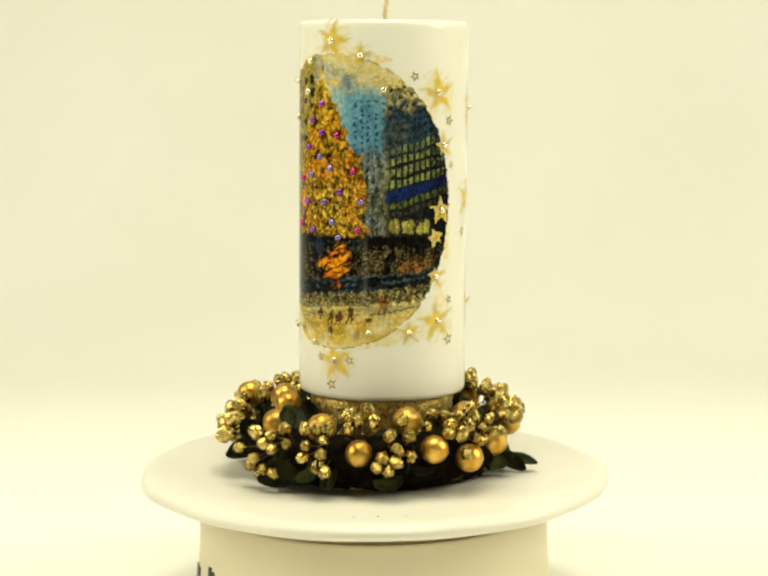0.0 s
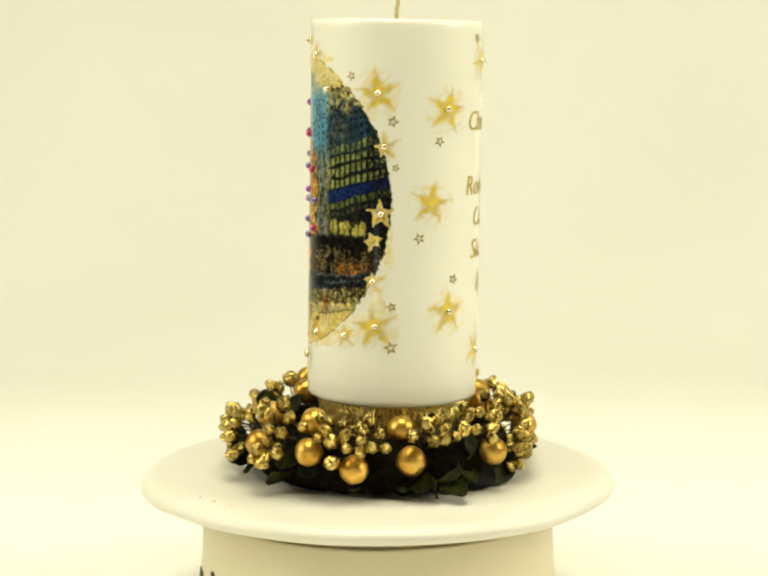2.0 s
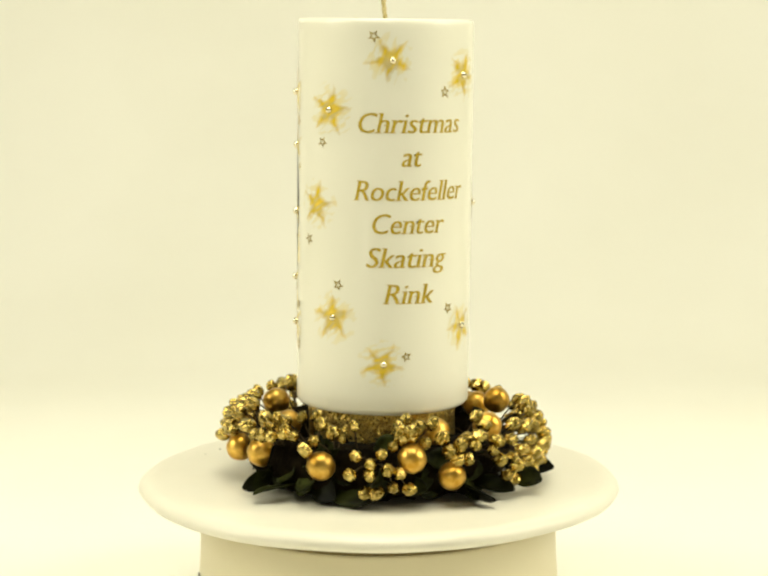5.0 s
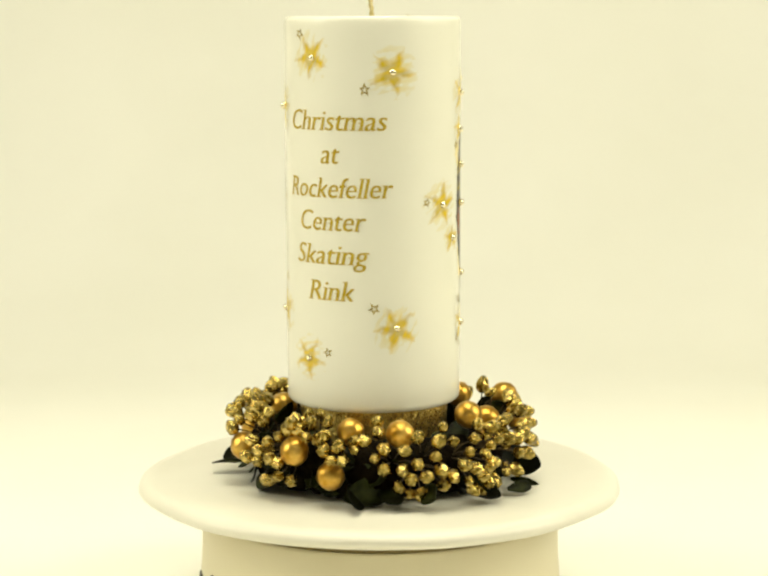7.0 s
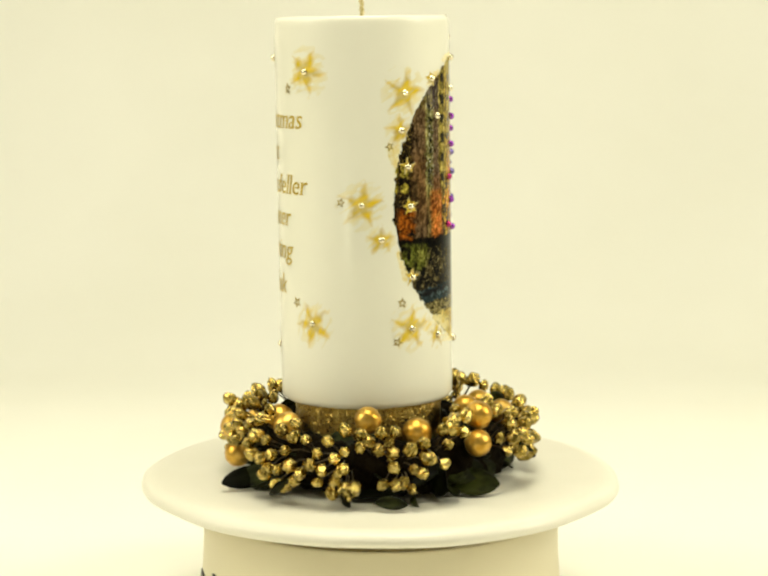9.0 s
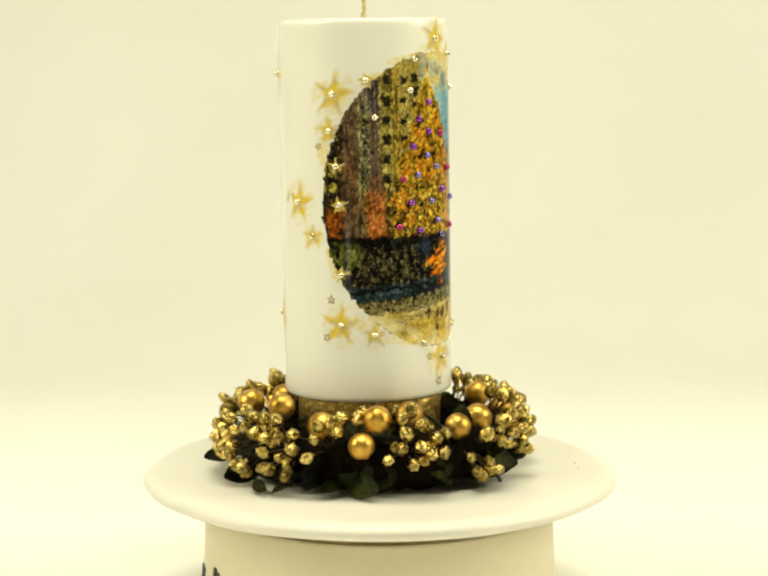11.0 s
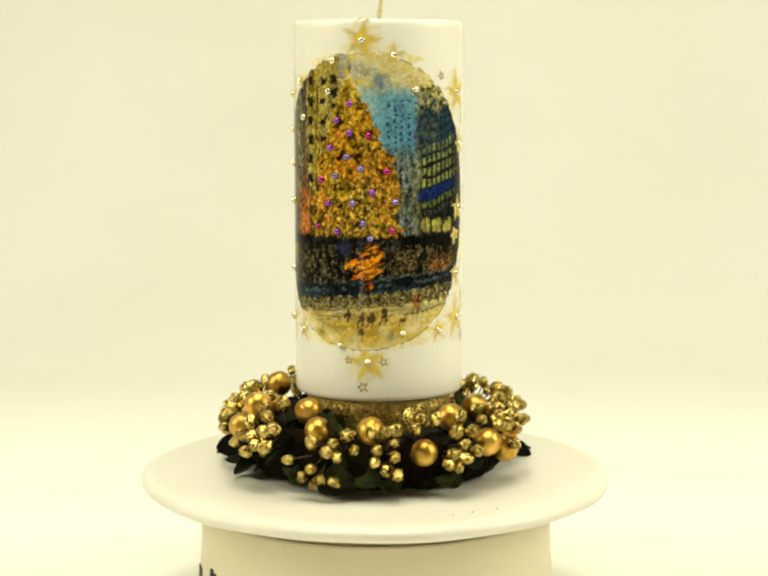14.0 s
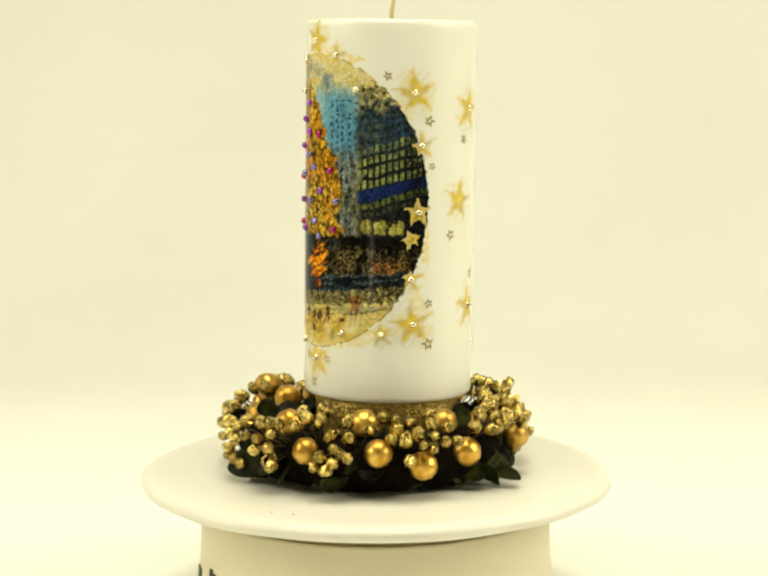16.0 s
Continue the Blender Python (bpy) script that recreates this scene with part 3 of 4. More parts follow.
def paint_scene(A, Z):
    """Brushwork of the city scene: A degrees round the candle, Z millimetres up. Returns colours."""
    rng = np.random.default_rng(5)
    shape = A.shape
    n1, n2, n3 = smooth_noise(shape, 3, rng), smooth_noise(shape, 8, rng), smooth_noise(shape, 26, rng)
    fine = smooth_noise(shape, 1.7, rng)
    q = np.hypot((A - PIC_A) / PIC_HA, (Z - PIC_Z) / PIC_HZ)
    wall_a, wall_z = A + (n2 - 0.5) * 0.9, Z + (n3 - 0.5) * 1.6 + (n1 - 0.5) * 0.5
    A = A + (n2 - 0.5) * 1.8 + (n1 - 0.5) * 1.6
    Z = Z + (smooth_noise(shape, 9, rng) - 0.5) * 1.4 + (smooth_noise(shape, 3, rng) - 0.5) * 1.0
    C = np.zeros(shape + (3,))

    def lay(mask, colour, k=1.0, speck=0.3):
        m = (np.clip(mask, 0, 1) * k)[..., None]
        c = np.array(colour)[None, None] * (1 - speck + 2 * speck * n1)[..., None]
        C[:] = C * (1 - m) + c * m

    ramp = lambda v, s: np.clip(v / s + 0.5, 0, 1)
    box = lambda a0, a1, z0, z1: ((A > a0) & (A < a1) & (Z > z0) & (Z < z1)).astype(float)
    wash = lambda a0, a1, z0, z1, s: ramp(A - a0, s * 1.6) * ramp(a1 - A, s * 1.6) * ramp(Z - z0, s) * ramp(z1 - Z, s)
    blot = lambda a, z, ra, rz: np.clip(1.6 - 1.2 * np.hypot((A - a) / ra, (Z - z) / rz), 0, 1)

    # pale gold sky wash at the top
    lay(np.ones(shape), (0.66, 0.57, 0.27), 1, 0.12)
    lay(ramp(n3 - 0.5, 0.25), (0.72, 0.63, 0.32), 0.8, 0.08)
    haze = streaks(A, Z, 12, 6.0, 1.6, rng)
    lay((Z > 121) * ramp(haze - 0.62, 0.12) * (A > 240), (0.40, 0.36, 0.13), 0.65)
    lay((Z > 121) * ramp(0.34 - haze, 0.12), (0.60, 0.44, 0.10), 0.6)
    lay(wash(228, 245, 129.5, 136, 2.0), (0.40, 0.43, 0.36), 0.75)
    lay(wash(245, 262, 124, 132, 3.0) * ramp(n2 - 0.45, 0.2), (0.30, 0.34, 0.26), 0.7)
    # blue sky and the blue tower
    sky = wash(229, 274, 97, 124.5, 7.0) * ramp(1.0 - np.abs(Z - 113) / 16 + (n3 - 0.5) * 0.9, 0.3)
    lay(sky, (0.17, 0.38, 0.45), 0.95, 0.15)
    lay(sky * wash(230, 246, 107, 122, 3.0) * ramp(n3 - 0.35, 0.2), (0.32, 0.50, 0.48), 0.85, 0.12)
    lay(blot(246, 127.5, 4.0, 3.0), (0.10, 0.17, 0.25), 0.8)
    tower = wash(247, 275, 95, 122, 8.0) * ramp(n3 - 0.15, 0.3)
    lay(tower, (0.085, 0.23, 0.34), 0.8, 0.3)
    lay(tower * ramp(streaks(A, Z, 90, 9.0, 1.3, rng) - 0.6, 0.1), (0.16, 0.36, 0.46), 0.8)
    for c in (252, 256.4, 261, 266, 270.5):
        lay(box(c - 0.9, c + 0.9, 95, 121) * (np.mod(Z + c, 2.7) < 1.35) * (n2 > 0.25), (0.010, 0.025, 0.05), 0.85)
    # the lattice front under it
    lattice = wash(240, 273, 62, 99, 9.0) * ramp(Z - 63, 1)
    lay(lattice, (0.045, 0.065, 0.07), 0.95, 0.5)
    upright = streaks(A, Z, 90, 7.0, 0.9, rng)
    lay(lattice * (A > 250) * ramp(upright - 0.60, 0.08), (0.24, 0.27, 0.24), 0.8)
    lay(lattice * ramp(0.34 - upright, 0.08), (0.008, 0.012, 0.014), 0.85)
    lay(lattice * (np.mod(Z - A * 0.16, 4.4) < 0.9) * (A > 251), (0.17, 0.20, 0.17), 0.7)
    lay(wash(244, 258, 64, 92, 3.0), (0.012, 0.018, 0.014), 0.7)
    lay(wash(252, 268, 74, 84, 2.0) * (np.mod(A, 3.6) < 2.2), (0.13, 0.16, 0.05), 0.6)
    # towers on the near side of the tree
    lay(wash(140, 206, 60, 133, 0.8), (0.16, 0.115, 0.045))
    lay(box(140, 166, 60, 116), (0.016, 0.012, 0.008), 1, 0.5)
    lay(wash(165, 176, 62, 116, 1.6), (0.15, 0.095, 0.05), 0.95, 0.15)
    lay(wash(165, 176, 72, 98, 6.0), (0.20, 0.10, 0.03), 0.45, 0.15)
    lay(wash(175.5, 183, 82, 124, 1.0), (0.21, 0.20, 0.075))
    lay(wash(182.5, 191, 84, 126, 1.4), (0.17, 0.115, 0.075), 0.95, 0.2)
    lay(wash(176, 190, 116, 127, 1.6), (0.12, 0.10, 0.11), 0.8)
    lay(wash(190, 197.5, 80, 131, 0.8), (0.34, 0.27, 0.06))
    lay(wash(197, 205, 74, 136, 0.9), (0.36, 0.26, 0.045))
    lay(wash(204, 219, 84, 138, 0.9), (0.33, 0.26, 0.06))
    pillar = streaks(A, Z, 90, 12.0, 0.8, rng)
    side = box(140, 219, 64, 138)
    lay(side * ramp(0.32 - pillar, 0.06), (0.035, 0.025, 0.012), 0.8)
    lay(side * (A > 175) * ramp(pillar - 0.72, 0.06), (0.46, 0.38, 0.13), 0.6)
    for c, w, h, z0, z1, st in ((194, 2.6, 3.4, 87, 132, 7.7), (206.4, 2.3, 3.0, 103, 132, 7.6), (214.8, 2.1, 3.2, 116, 132, 5.7), (179.2, 1.4, 1.8, 86, 120, 4.3)):
        lay(box(c - w, c + w, z0, z1) * (np.mod(Z - z0 - (n3 - 0.5) * 1.5, st) < h), (0.010, 0.009, 0.008), 0.96)
    lay(box(176, 183, 86, 118) * (fine > 0.75), (0.52, 0.50, 0.34), 0.8)
    lay(box(149, 163, 84, 96) * (np.mod(A - 149, 7) < 4.6) * (np.mod(Z - 84, 6) < 3.6), (0.40, 0.33, 0.06), 0.85)
    lay(box(146, 165, 62, 116) * (fine > 0.80), (0.30, 0.20, 0.05), 0.7)
    lay(wash(218.5, 223, 129, 139.5, 1.0), (0.25, 0.27, 0.25), 0.9)
    lay(wash(222.5, 227.5, 131, 140.5, 0.9), (0.055, 0.075, 0.095), 0.95)
    # warm glow at the foot of the towers
    lay(wash(180, 193, 65, 84, 1.4), (0.42, 0.14, 0.035), 0.95, 0.35)
    lay(wash(181, 191, 78, 90, 3.0), (0.26, 0.12, 0.05), 0.4)
    lay(wash(180, 193, 66, 84, 1.0) * ramp(streaks(A, Z, 20, 3.0, 0.9, rng) - 0.62, 0.1), (0.55, 0.27, 0.07), 0.6)
    lay(wash(193, 199, 65, 84, 1.2), (0.05, 0.035, 0.015), 0.8)
    lay(wash(154, 166, 64.5, 77, 1.6) * ramp(n2 - 0.3, 0.2), (0.32, 0.095, 0.015), 0.9, 0.5)
    # the broad block
    top = 123 - np.clip(A - 284, 0, 60) * 0.34
    block = ramp(A - 272 + (n3 - 0.5) * 5, 5) * ramp(326 - A, 1) * ramp(Z - 60, 1) * ramp(top - Z + (n2 - 0.5) * 6, 5)
    lay(block, (0.016, 0.018, 0.018), 1, 0.5)
    lean = wall_z - (wall_a - 271) * 0.155
    lay(block * ramp(lean - 99, 6), (0.028, 0.062, 0.10), 0.9, 0.45)
    lay(block * ramp(lean - 100, 4) * (np.mod(A, 4.2) < 2.2) * (np.mod(lean, 3.3) < 1.6), (0.006, 0.007, 0.010), 0.9)
    lay(block * ramp(lean - 100, 6) * ramp(288 - A, 8) * ramp(n2 - 0.5, 0.2), (0.17, 0.19, 0.12), 0.7)
    pane = (np.mod(wall_a - 271.5, 4.1) < 2.5) & (np.mod(lean - 84.2, 4.5) < 3.0)
    lay(block * pane * (lean > 84.2) * (lean < 101.5) * (A < 314), (0.23, 0.26, 0.075), 0.92, 0.6)
    lay(block * ramp(lean - 92, 8) * ramp(n3 - 0.45, 0.3), (0.03, 0.045, 0.05), 0.6)
    lay(block * (np.mod(lean - 84.2, 4.5) < 3.0) * (np.mod(wall_a - 273.2, 4.1) < 0.5) * (lean > 84.2) * (lean < 100), (0.30, 0.32, 0.16), 0.5)
    lay(block * ramp(2.3 - np.abs(lean - 81.2), 1.0), (0.012, 0.026, 0.105), 0.95, 0.35)
    lay(block * ramp(1.3 - np.abs(lean - 77.3), 0.6) * (np.mod(A - 271, 4.2) < 2.9), (0.13, 0.16, 0.045), 0.85, 0.5)
    lay(block * ramp(1.0 - np.abs(lean - 73.8), 0.6) * (np.mod(A - 272, 4.2) < 2.4), (0.06, 0.06, 0.035), 0.8, 0.5)
    lay(block * (A > 304) * ramp(n1 - 0.5, 0.2), (0.006, 0.005, 0.007), 0.9)
    for a0, a1 in ((275.5, 281), (283.5, 291.5), (294, 303)):
        lay(wash(a0, a1, 67.2, 72.2, 0.7) * (np.abs(A - (a0 + a1) / 2) > 0.35), (0.40, 0.36, 0.085), 0.95, 0.25)
    lay(wash(271, 304, 61.2, 62.8, 0.6) * (n2 > 0.3), (0.20, 0.19, 0.06), 0.8)
    lay(wash(272, 292, 116, 128, 3.0) * ramp(n2 - 0.45, 0.2), (0.40, 0.36, 0.15), 0.8)
    lay(box(274, 302, 111, 129) * (np.mod(A + Z * 0.3, 4.4) < 1.9) * (np.mod(lean, 3.4) < 1.5) * (n2 > 0.35), (0.012, 0.012, 0.014), 0.9)
    # the lit tree
    left = np.interp(-Z, (-132, -120, -113, -106, -94, -82, -65), (223.5, 217, 213, 209, 201, 197, 195))
    right = np.interp(-Z, (-132, -120, -113, -106, -94, -82, -65), (226.5, 233, 243, 247, 253.5, 259, 259))
    rag = (n2 - 0.5) * 6 + (n3 - 0.5) * 7
    tree = ramp(A - left + rag, 1.6) * ramp(right - A + rag, 1.6) * ramp(Z - 65, 1) * ramp(132 - Z, 1)
    bough = np.where(A < 226, streaks(A, Z, 48, 1.8, 0.85, rng), streaks(A, Z, -32, 1.8, 0.85, rng))
    twig = np.where(A < 226, streaks(A, Z, 75, 1.3, 0.65, rng), streaks(A, Z, -60, 1.3, 0.65, rng))
    lay(tree, (0.50, 0.31, 0.026), 1, 0.25)
    lay(tree * ramp(bough - 0.55, 0.1), (0.60, 0.39, 0.05), 0.85)
    warm = np.clip(blot(240, 110, 14, 8) + blot(216, 100, 14, 9) + blot(236, 92, 18, 8) + blot(250, 84, 10, 12) + blot(206, 76, 10, 8), 0, 1)
    lay(tree * warm * ramp(twig - 0.42, 0.12), (0.58, 0.22, 0.018), 0.7)
    lay(tree * ramp(twig - 0.74, 0.06) * ramp(n3 - 0.5, 0.2), (0.55, 0.11, 0.02), 0.8)
    lay(tree * ramp(0.31 - bough, 0.05) * (Z < 126), (0.030, 0.020, 0.008), 0.92)
    shade = np.clip((112 - Z) / 50, 0, 1)
    lay(tree * shade * ramp(0.36 - twig, 0.05), (0.035, 0.022, 0.008), 0.9)
    lay(tree * shade * ramp(0.36 - n3, 0.1) * ramp(0.55 - n1, 0.2), (0.09, 0.06, 0.015), 0.8)
    lay(tree * ramp(90 - Z, 14) * ramp(n1 - 0.76, 0.08), (0.56, 0.44, 0.12), 0.6)
    lay(tree * ramp(Z - 120, 4) * ramp(n2 - 0.4, 0.2), (0.56, 0.40, 0.07), 0.7)
    # the crowd, the dark terrace and the railing, which rises to one side
    slope = (A - 236) * 0.055
    sag = Z - slope
    dark = ramp(sag - 42, 1) * ramp(65.5 + (n3 - 0.5) * 2 - Z, 1)
    lay(dark, (0.010, 0.009, 0.006), 1, 0.5)
    people = streaks(A, Z, 90, 2.4, 1.0, rng)
    curls = np.abs(streaks(A, Z, 35, 2.0, 1.3, rng) - 0.5)
    lay(dark * (curls < 0.055) * (n2 > 0.35) * (Z < 62), (0.20, 0.17, 0.08), 0.85, 0.5)
    lay(dark * ramp(people - 0.68, 0.06) * (n3 > 0.35) * (Z < 61), (0.10, 0.08, 0.035), 0.85)
    lay(dark * (fine > 0.80) * (n2 > 0.42) * (Z < 60), (0.30, 0.24, 0.11), 0.75)
    lay(dark * ramp(0.30 - people, 0.06), (0.003, 0.003, 0.003), 0.9)
    lay(wash(196, 262, 60, 65, 1.5) * ramp(streaks(A, Z, 6, 6.0, 0.8, rng) - 0.55, 0.1), (0.035, 0.045, 0.035), 0.8)
    lay(wash(156, 175, 53, 63, 2.0) * ramp(n2 - 0.35, 0.2), (0.11, 0.12, 0.022), 0.9, 0.5)
    lay(blot(172, 59, 5, 3.0), (0.26, 0.26, 0.06), 0.8)
    lay(blot(222, 61, 5, 4.0), (0.03, 0.04, 0.075), 0.8)
    lay(wash(253, 271, 50, 61, 2.0) * ramp(n1 - 0.5, 0.15), (0.15, 0.11, 0.045), 0.8)
    lay(wash(283, 308, 43, 58, 3.0) * ramp(fine - 0.6, 0.1), (0.33, 0.20, 0.07), 0.85)
    lay(wash(283, 300, 46, 56, 3.0) * ramp(n1 - 0.62, 0.08), (0.40, 0.13, 0.03), 0.7)
    rail = ramp(sag - 42.2, 0.6) * ramp(48.2 - sag, 0.6)
    lay(rail, (0.008, 0.011, 0.015), 0.95, 0.4)
    brush = streaks(A, sag, 0, 14.0, 0.8, rng)
    lay(rail * ramp(brush - 0.62, 0.08), (0.035, 0.06, 0.068), 0.8)
    lay(((np.abs(sag - 45.4) < 0.55) & (n3 > 0.45)).astype(float), (0.07, 0.10, 0.105), 0.75)
    lay(((np.abs(sag - 47.9) < 0.4) & (n3 > 0.45)).astype(float), (0.09, 0.12, 0.12), 0.8)
    seats = ramp(sag - 37.2, 0.6) * ramp(42.4 - sag, 0.6)
    lay(seats, (0.13, 0.105, 0.04), 0.97, 0.6)
    lay(seats * (fine > 0.62), (0.36, 0.31, 0.14), 0.8, 0.4)
    lay(seats * ramp(0.33 - n1, 0.08), (0.018, 0.014, 0.007), 0.9)
    flame = streaks(A, Z, 24, 4.2, 0.85, rng)
    glow = np.clip(1.15 + (flame - 0.5) * 0.9 - np.hypot((A - 236 - (Z - 53) * 0.25 + (n2 - 0.5) * 7) / 9.5, (Z - 53) / 7.8), 0, 1) * 2.4
    lay(glow * ramp(flame - 0.34, 0.06), (0.72, 0.20, 0.006), 1.0, 0.25)
    lay(glow * ramp(flame - 0.62, 0.06), (0.80, 0.34, 0.03), 0.85, 0.2)
    # the rink
    ice = ramp(37.4 - sag, 0.6)
    lay(ice, (0.46, 0.43, 0.17), 1, 0.15)
    lay(ice * ramp(A - 252, 12) * ramp(sag - 31, 2), (0.34, 0.40, 0.28), 0.75, 0.15)
    lay(ice * ramp(A - 212, 6) * ramp(226 - A, 8) * ramp(sag - 32, 2), (0.46, 0.50, 0.36), 0.7, 0.15)
    lay(ice * ramp(32.4 - sag, 2.5), (0.62, 0.45, 0.08), 0.9, 0.15)
    flow = streaks(A, Z, 6, 6.0, 1.2, rng)
    lay(ice * ramp(flow - 0.62, 0.1), (0.72, 0.60, 0.24), 0.7, 0.15)
    lay(ice * ramp(0.34 - flow, 0.08), (0.30, 0.21, 0.04), 0.75)
    lay(ice * ramp(streaks(A, Z, 70, 2.2, 0.8, rng) - 0.7, 0.06) * ramp(n3 - 0.3, 0.2), (0.40, 0.29, 0.05), 0.7)
    lay(ice * ramp(blot(262, 28, 12, 4) + blot(246, 31, 8, 3), 0.8), (0.58, 0.36, 0.06), 0.55)
    for level, k in ((36.9, 0.9), (33.2 + 0.6 * np.sin(A * 0.09), 0.7), (29.4 + np.sin(A * 0.05), 0.35)):
        lay(ice * (np.abs(sag - level) < 0.34) * (n2 > 0.3), (0.06, 0.05, 0.02), k)
    lay(ice * ramp(224 - A, 8) * (fine > 0.78), (0.12, 0.09, 0.03), 0.75)
    for a, z, h in ((234, 31.6, 5.0), (240.3, 31.8, 5.0), (249, 33.3, 6.2), (233.5, 26, 4.2), (253, 23.6, 7.0), (224, 33.5, 4.0), (204.5, 28, 3.6), (261, 31, 3.0)):
        u, v = A - a - (Z - z) * 0.22, (Z - z) / h
        head = np.hypot(u / 1.3, (v - 0.46) * h / 0.85) < 1
        trunk = (np.abs(v - 0.16) < 0.24) & (np.abs(u) < 2.3 - 1.2 * np.abs(v - 0.1))
        legs = (v < 0) & (v > -0.55) & (np.abs(np.abs(u) - 0.9 - np.maximum(-v, 0) * 1.6) < 0.62)
        lay((head | trunk).astype(float), (0.075, 0.035, 0.02), 0.92, 0.5)
        lay(legs.astype(float), (0.025, 0.018, 0.012), 0.92)
    lay(blot(228, 21.6, 3.4, 2.0), (0.06, 0.045, 0.015), 0.9)
    lay(wash(268, 274.5, 35.5, 42, 1.2), (0.26, 0.10, 0.03), 0.8, 0.6)
    for c in (268.5, 271.5, 275):
        lay(wash(c - 0.6, c + 0.6, 28.8, 36, 0.5), (0.04, 0.025, 0.015), 0.9)
    # brush strokes break up every tone
    stroke = smooth_noise(shape, 5, rng) * 0.6 + n1 * 0.4
    C *= np.where((Z > 37) & ~((Z > 100) & (A > 226) & (A < 272)), 0.66 + 0.68 * stroke, 0.86 + 0.28 * stroke)[..., None]
    rough_paint = ramp(Z - 38, 2) * ramp(128 - Z, 4) * (1 - 0.75 * ramp(Z - 99, 8) * ramp(A - right, 3) * ramp(272 - A, 6)) * (1 - 0.5 * block)
    for angle, k in ((62, 0.34), (-48, 0.29), (88, 0.26)):
        hatch = streaks(A, Z, angle, 2.0, 0.55, rng)
        C *= (1 - rough_paint * (0.5 * ramp(k - hatch, 0.06) - 0.26 * ramp(hatch - 0.74, 0.08)))[..., None]
    grey = C.mean(-1, keepdims=True)
    C[:] = np.clip(grey + (C - grey) * 1.04, 0.002, 1) ** 1.06
    # the upper and lower rim thin out into gold wash
    fade = ramp(q - 0.93 + (n3 - 0.5) * 0.16, 0.12) * ((Z > 126) & (A < 280) | (Z < 34)) * ramp(A - 224, 10)
    fade = np.maximum(fade, ramp(q - 0.95 + (n3 - 0.5) * 0.12, 0.10) * (Z < 34))
    lay(fade, (0.72, 0.60, 0.20), 0.9, 0.1)
    lay(fade * (Z > 100), (0.74, 0.69, 0.44), 0.75, 0.1)
    lay(fade * ramp(n3 - 0.5, 0.15), (0.82, 0.76, 0.50), 0.6, 0.05)
    lay(fade * ramp(smooth_noise(shape, 14, rng) - 0.55, 0.12), (0.66, 0.47, 0.06), 0.7, 0.2)
    return np.clip(C, 0.002, 0.95)


def colour_material(name, layer, rough):
    m = bpy.data.materials.new(name)
    m.use_nodes = True
    nt = m.node_tree
    b = nt.nodes["Principled BSDF"]
    at = nt.nodes.new("ShaderNodeVertexColor")
    at.layer_name = layer
    nt.links.new(at.outputs["Color"], b.inputs["Base Color"])
    b.inputs["Roughness"].default_value = rough
    b.inputs["Specular IOR Level"].default_value = 0.12
    n = nt.nodes.new("ShaderNodeTexNoise")
    n.inputs["Scale"].default_value = 900
    bp = nt.nodes.new("ShaderNodeBump")
    bp.inputs["Strength"].default_value, bp.inputs["Distance"].default_value = 0.03, 0.0002
    nt.links.new(n.outputs["Fac"], bp.inputs["Height"])
    nt.links.new(bp.outputs["Normal"], b.inputs["Normal"])
    return m


M_PICTURE = colour_material("painted_film", "paint", 0.13)
M_PICTURE.node_tree.nodes["Principled BSDF"].inputs["Specular IOR Level"].default_value = 0.07


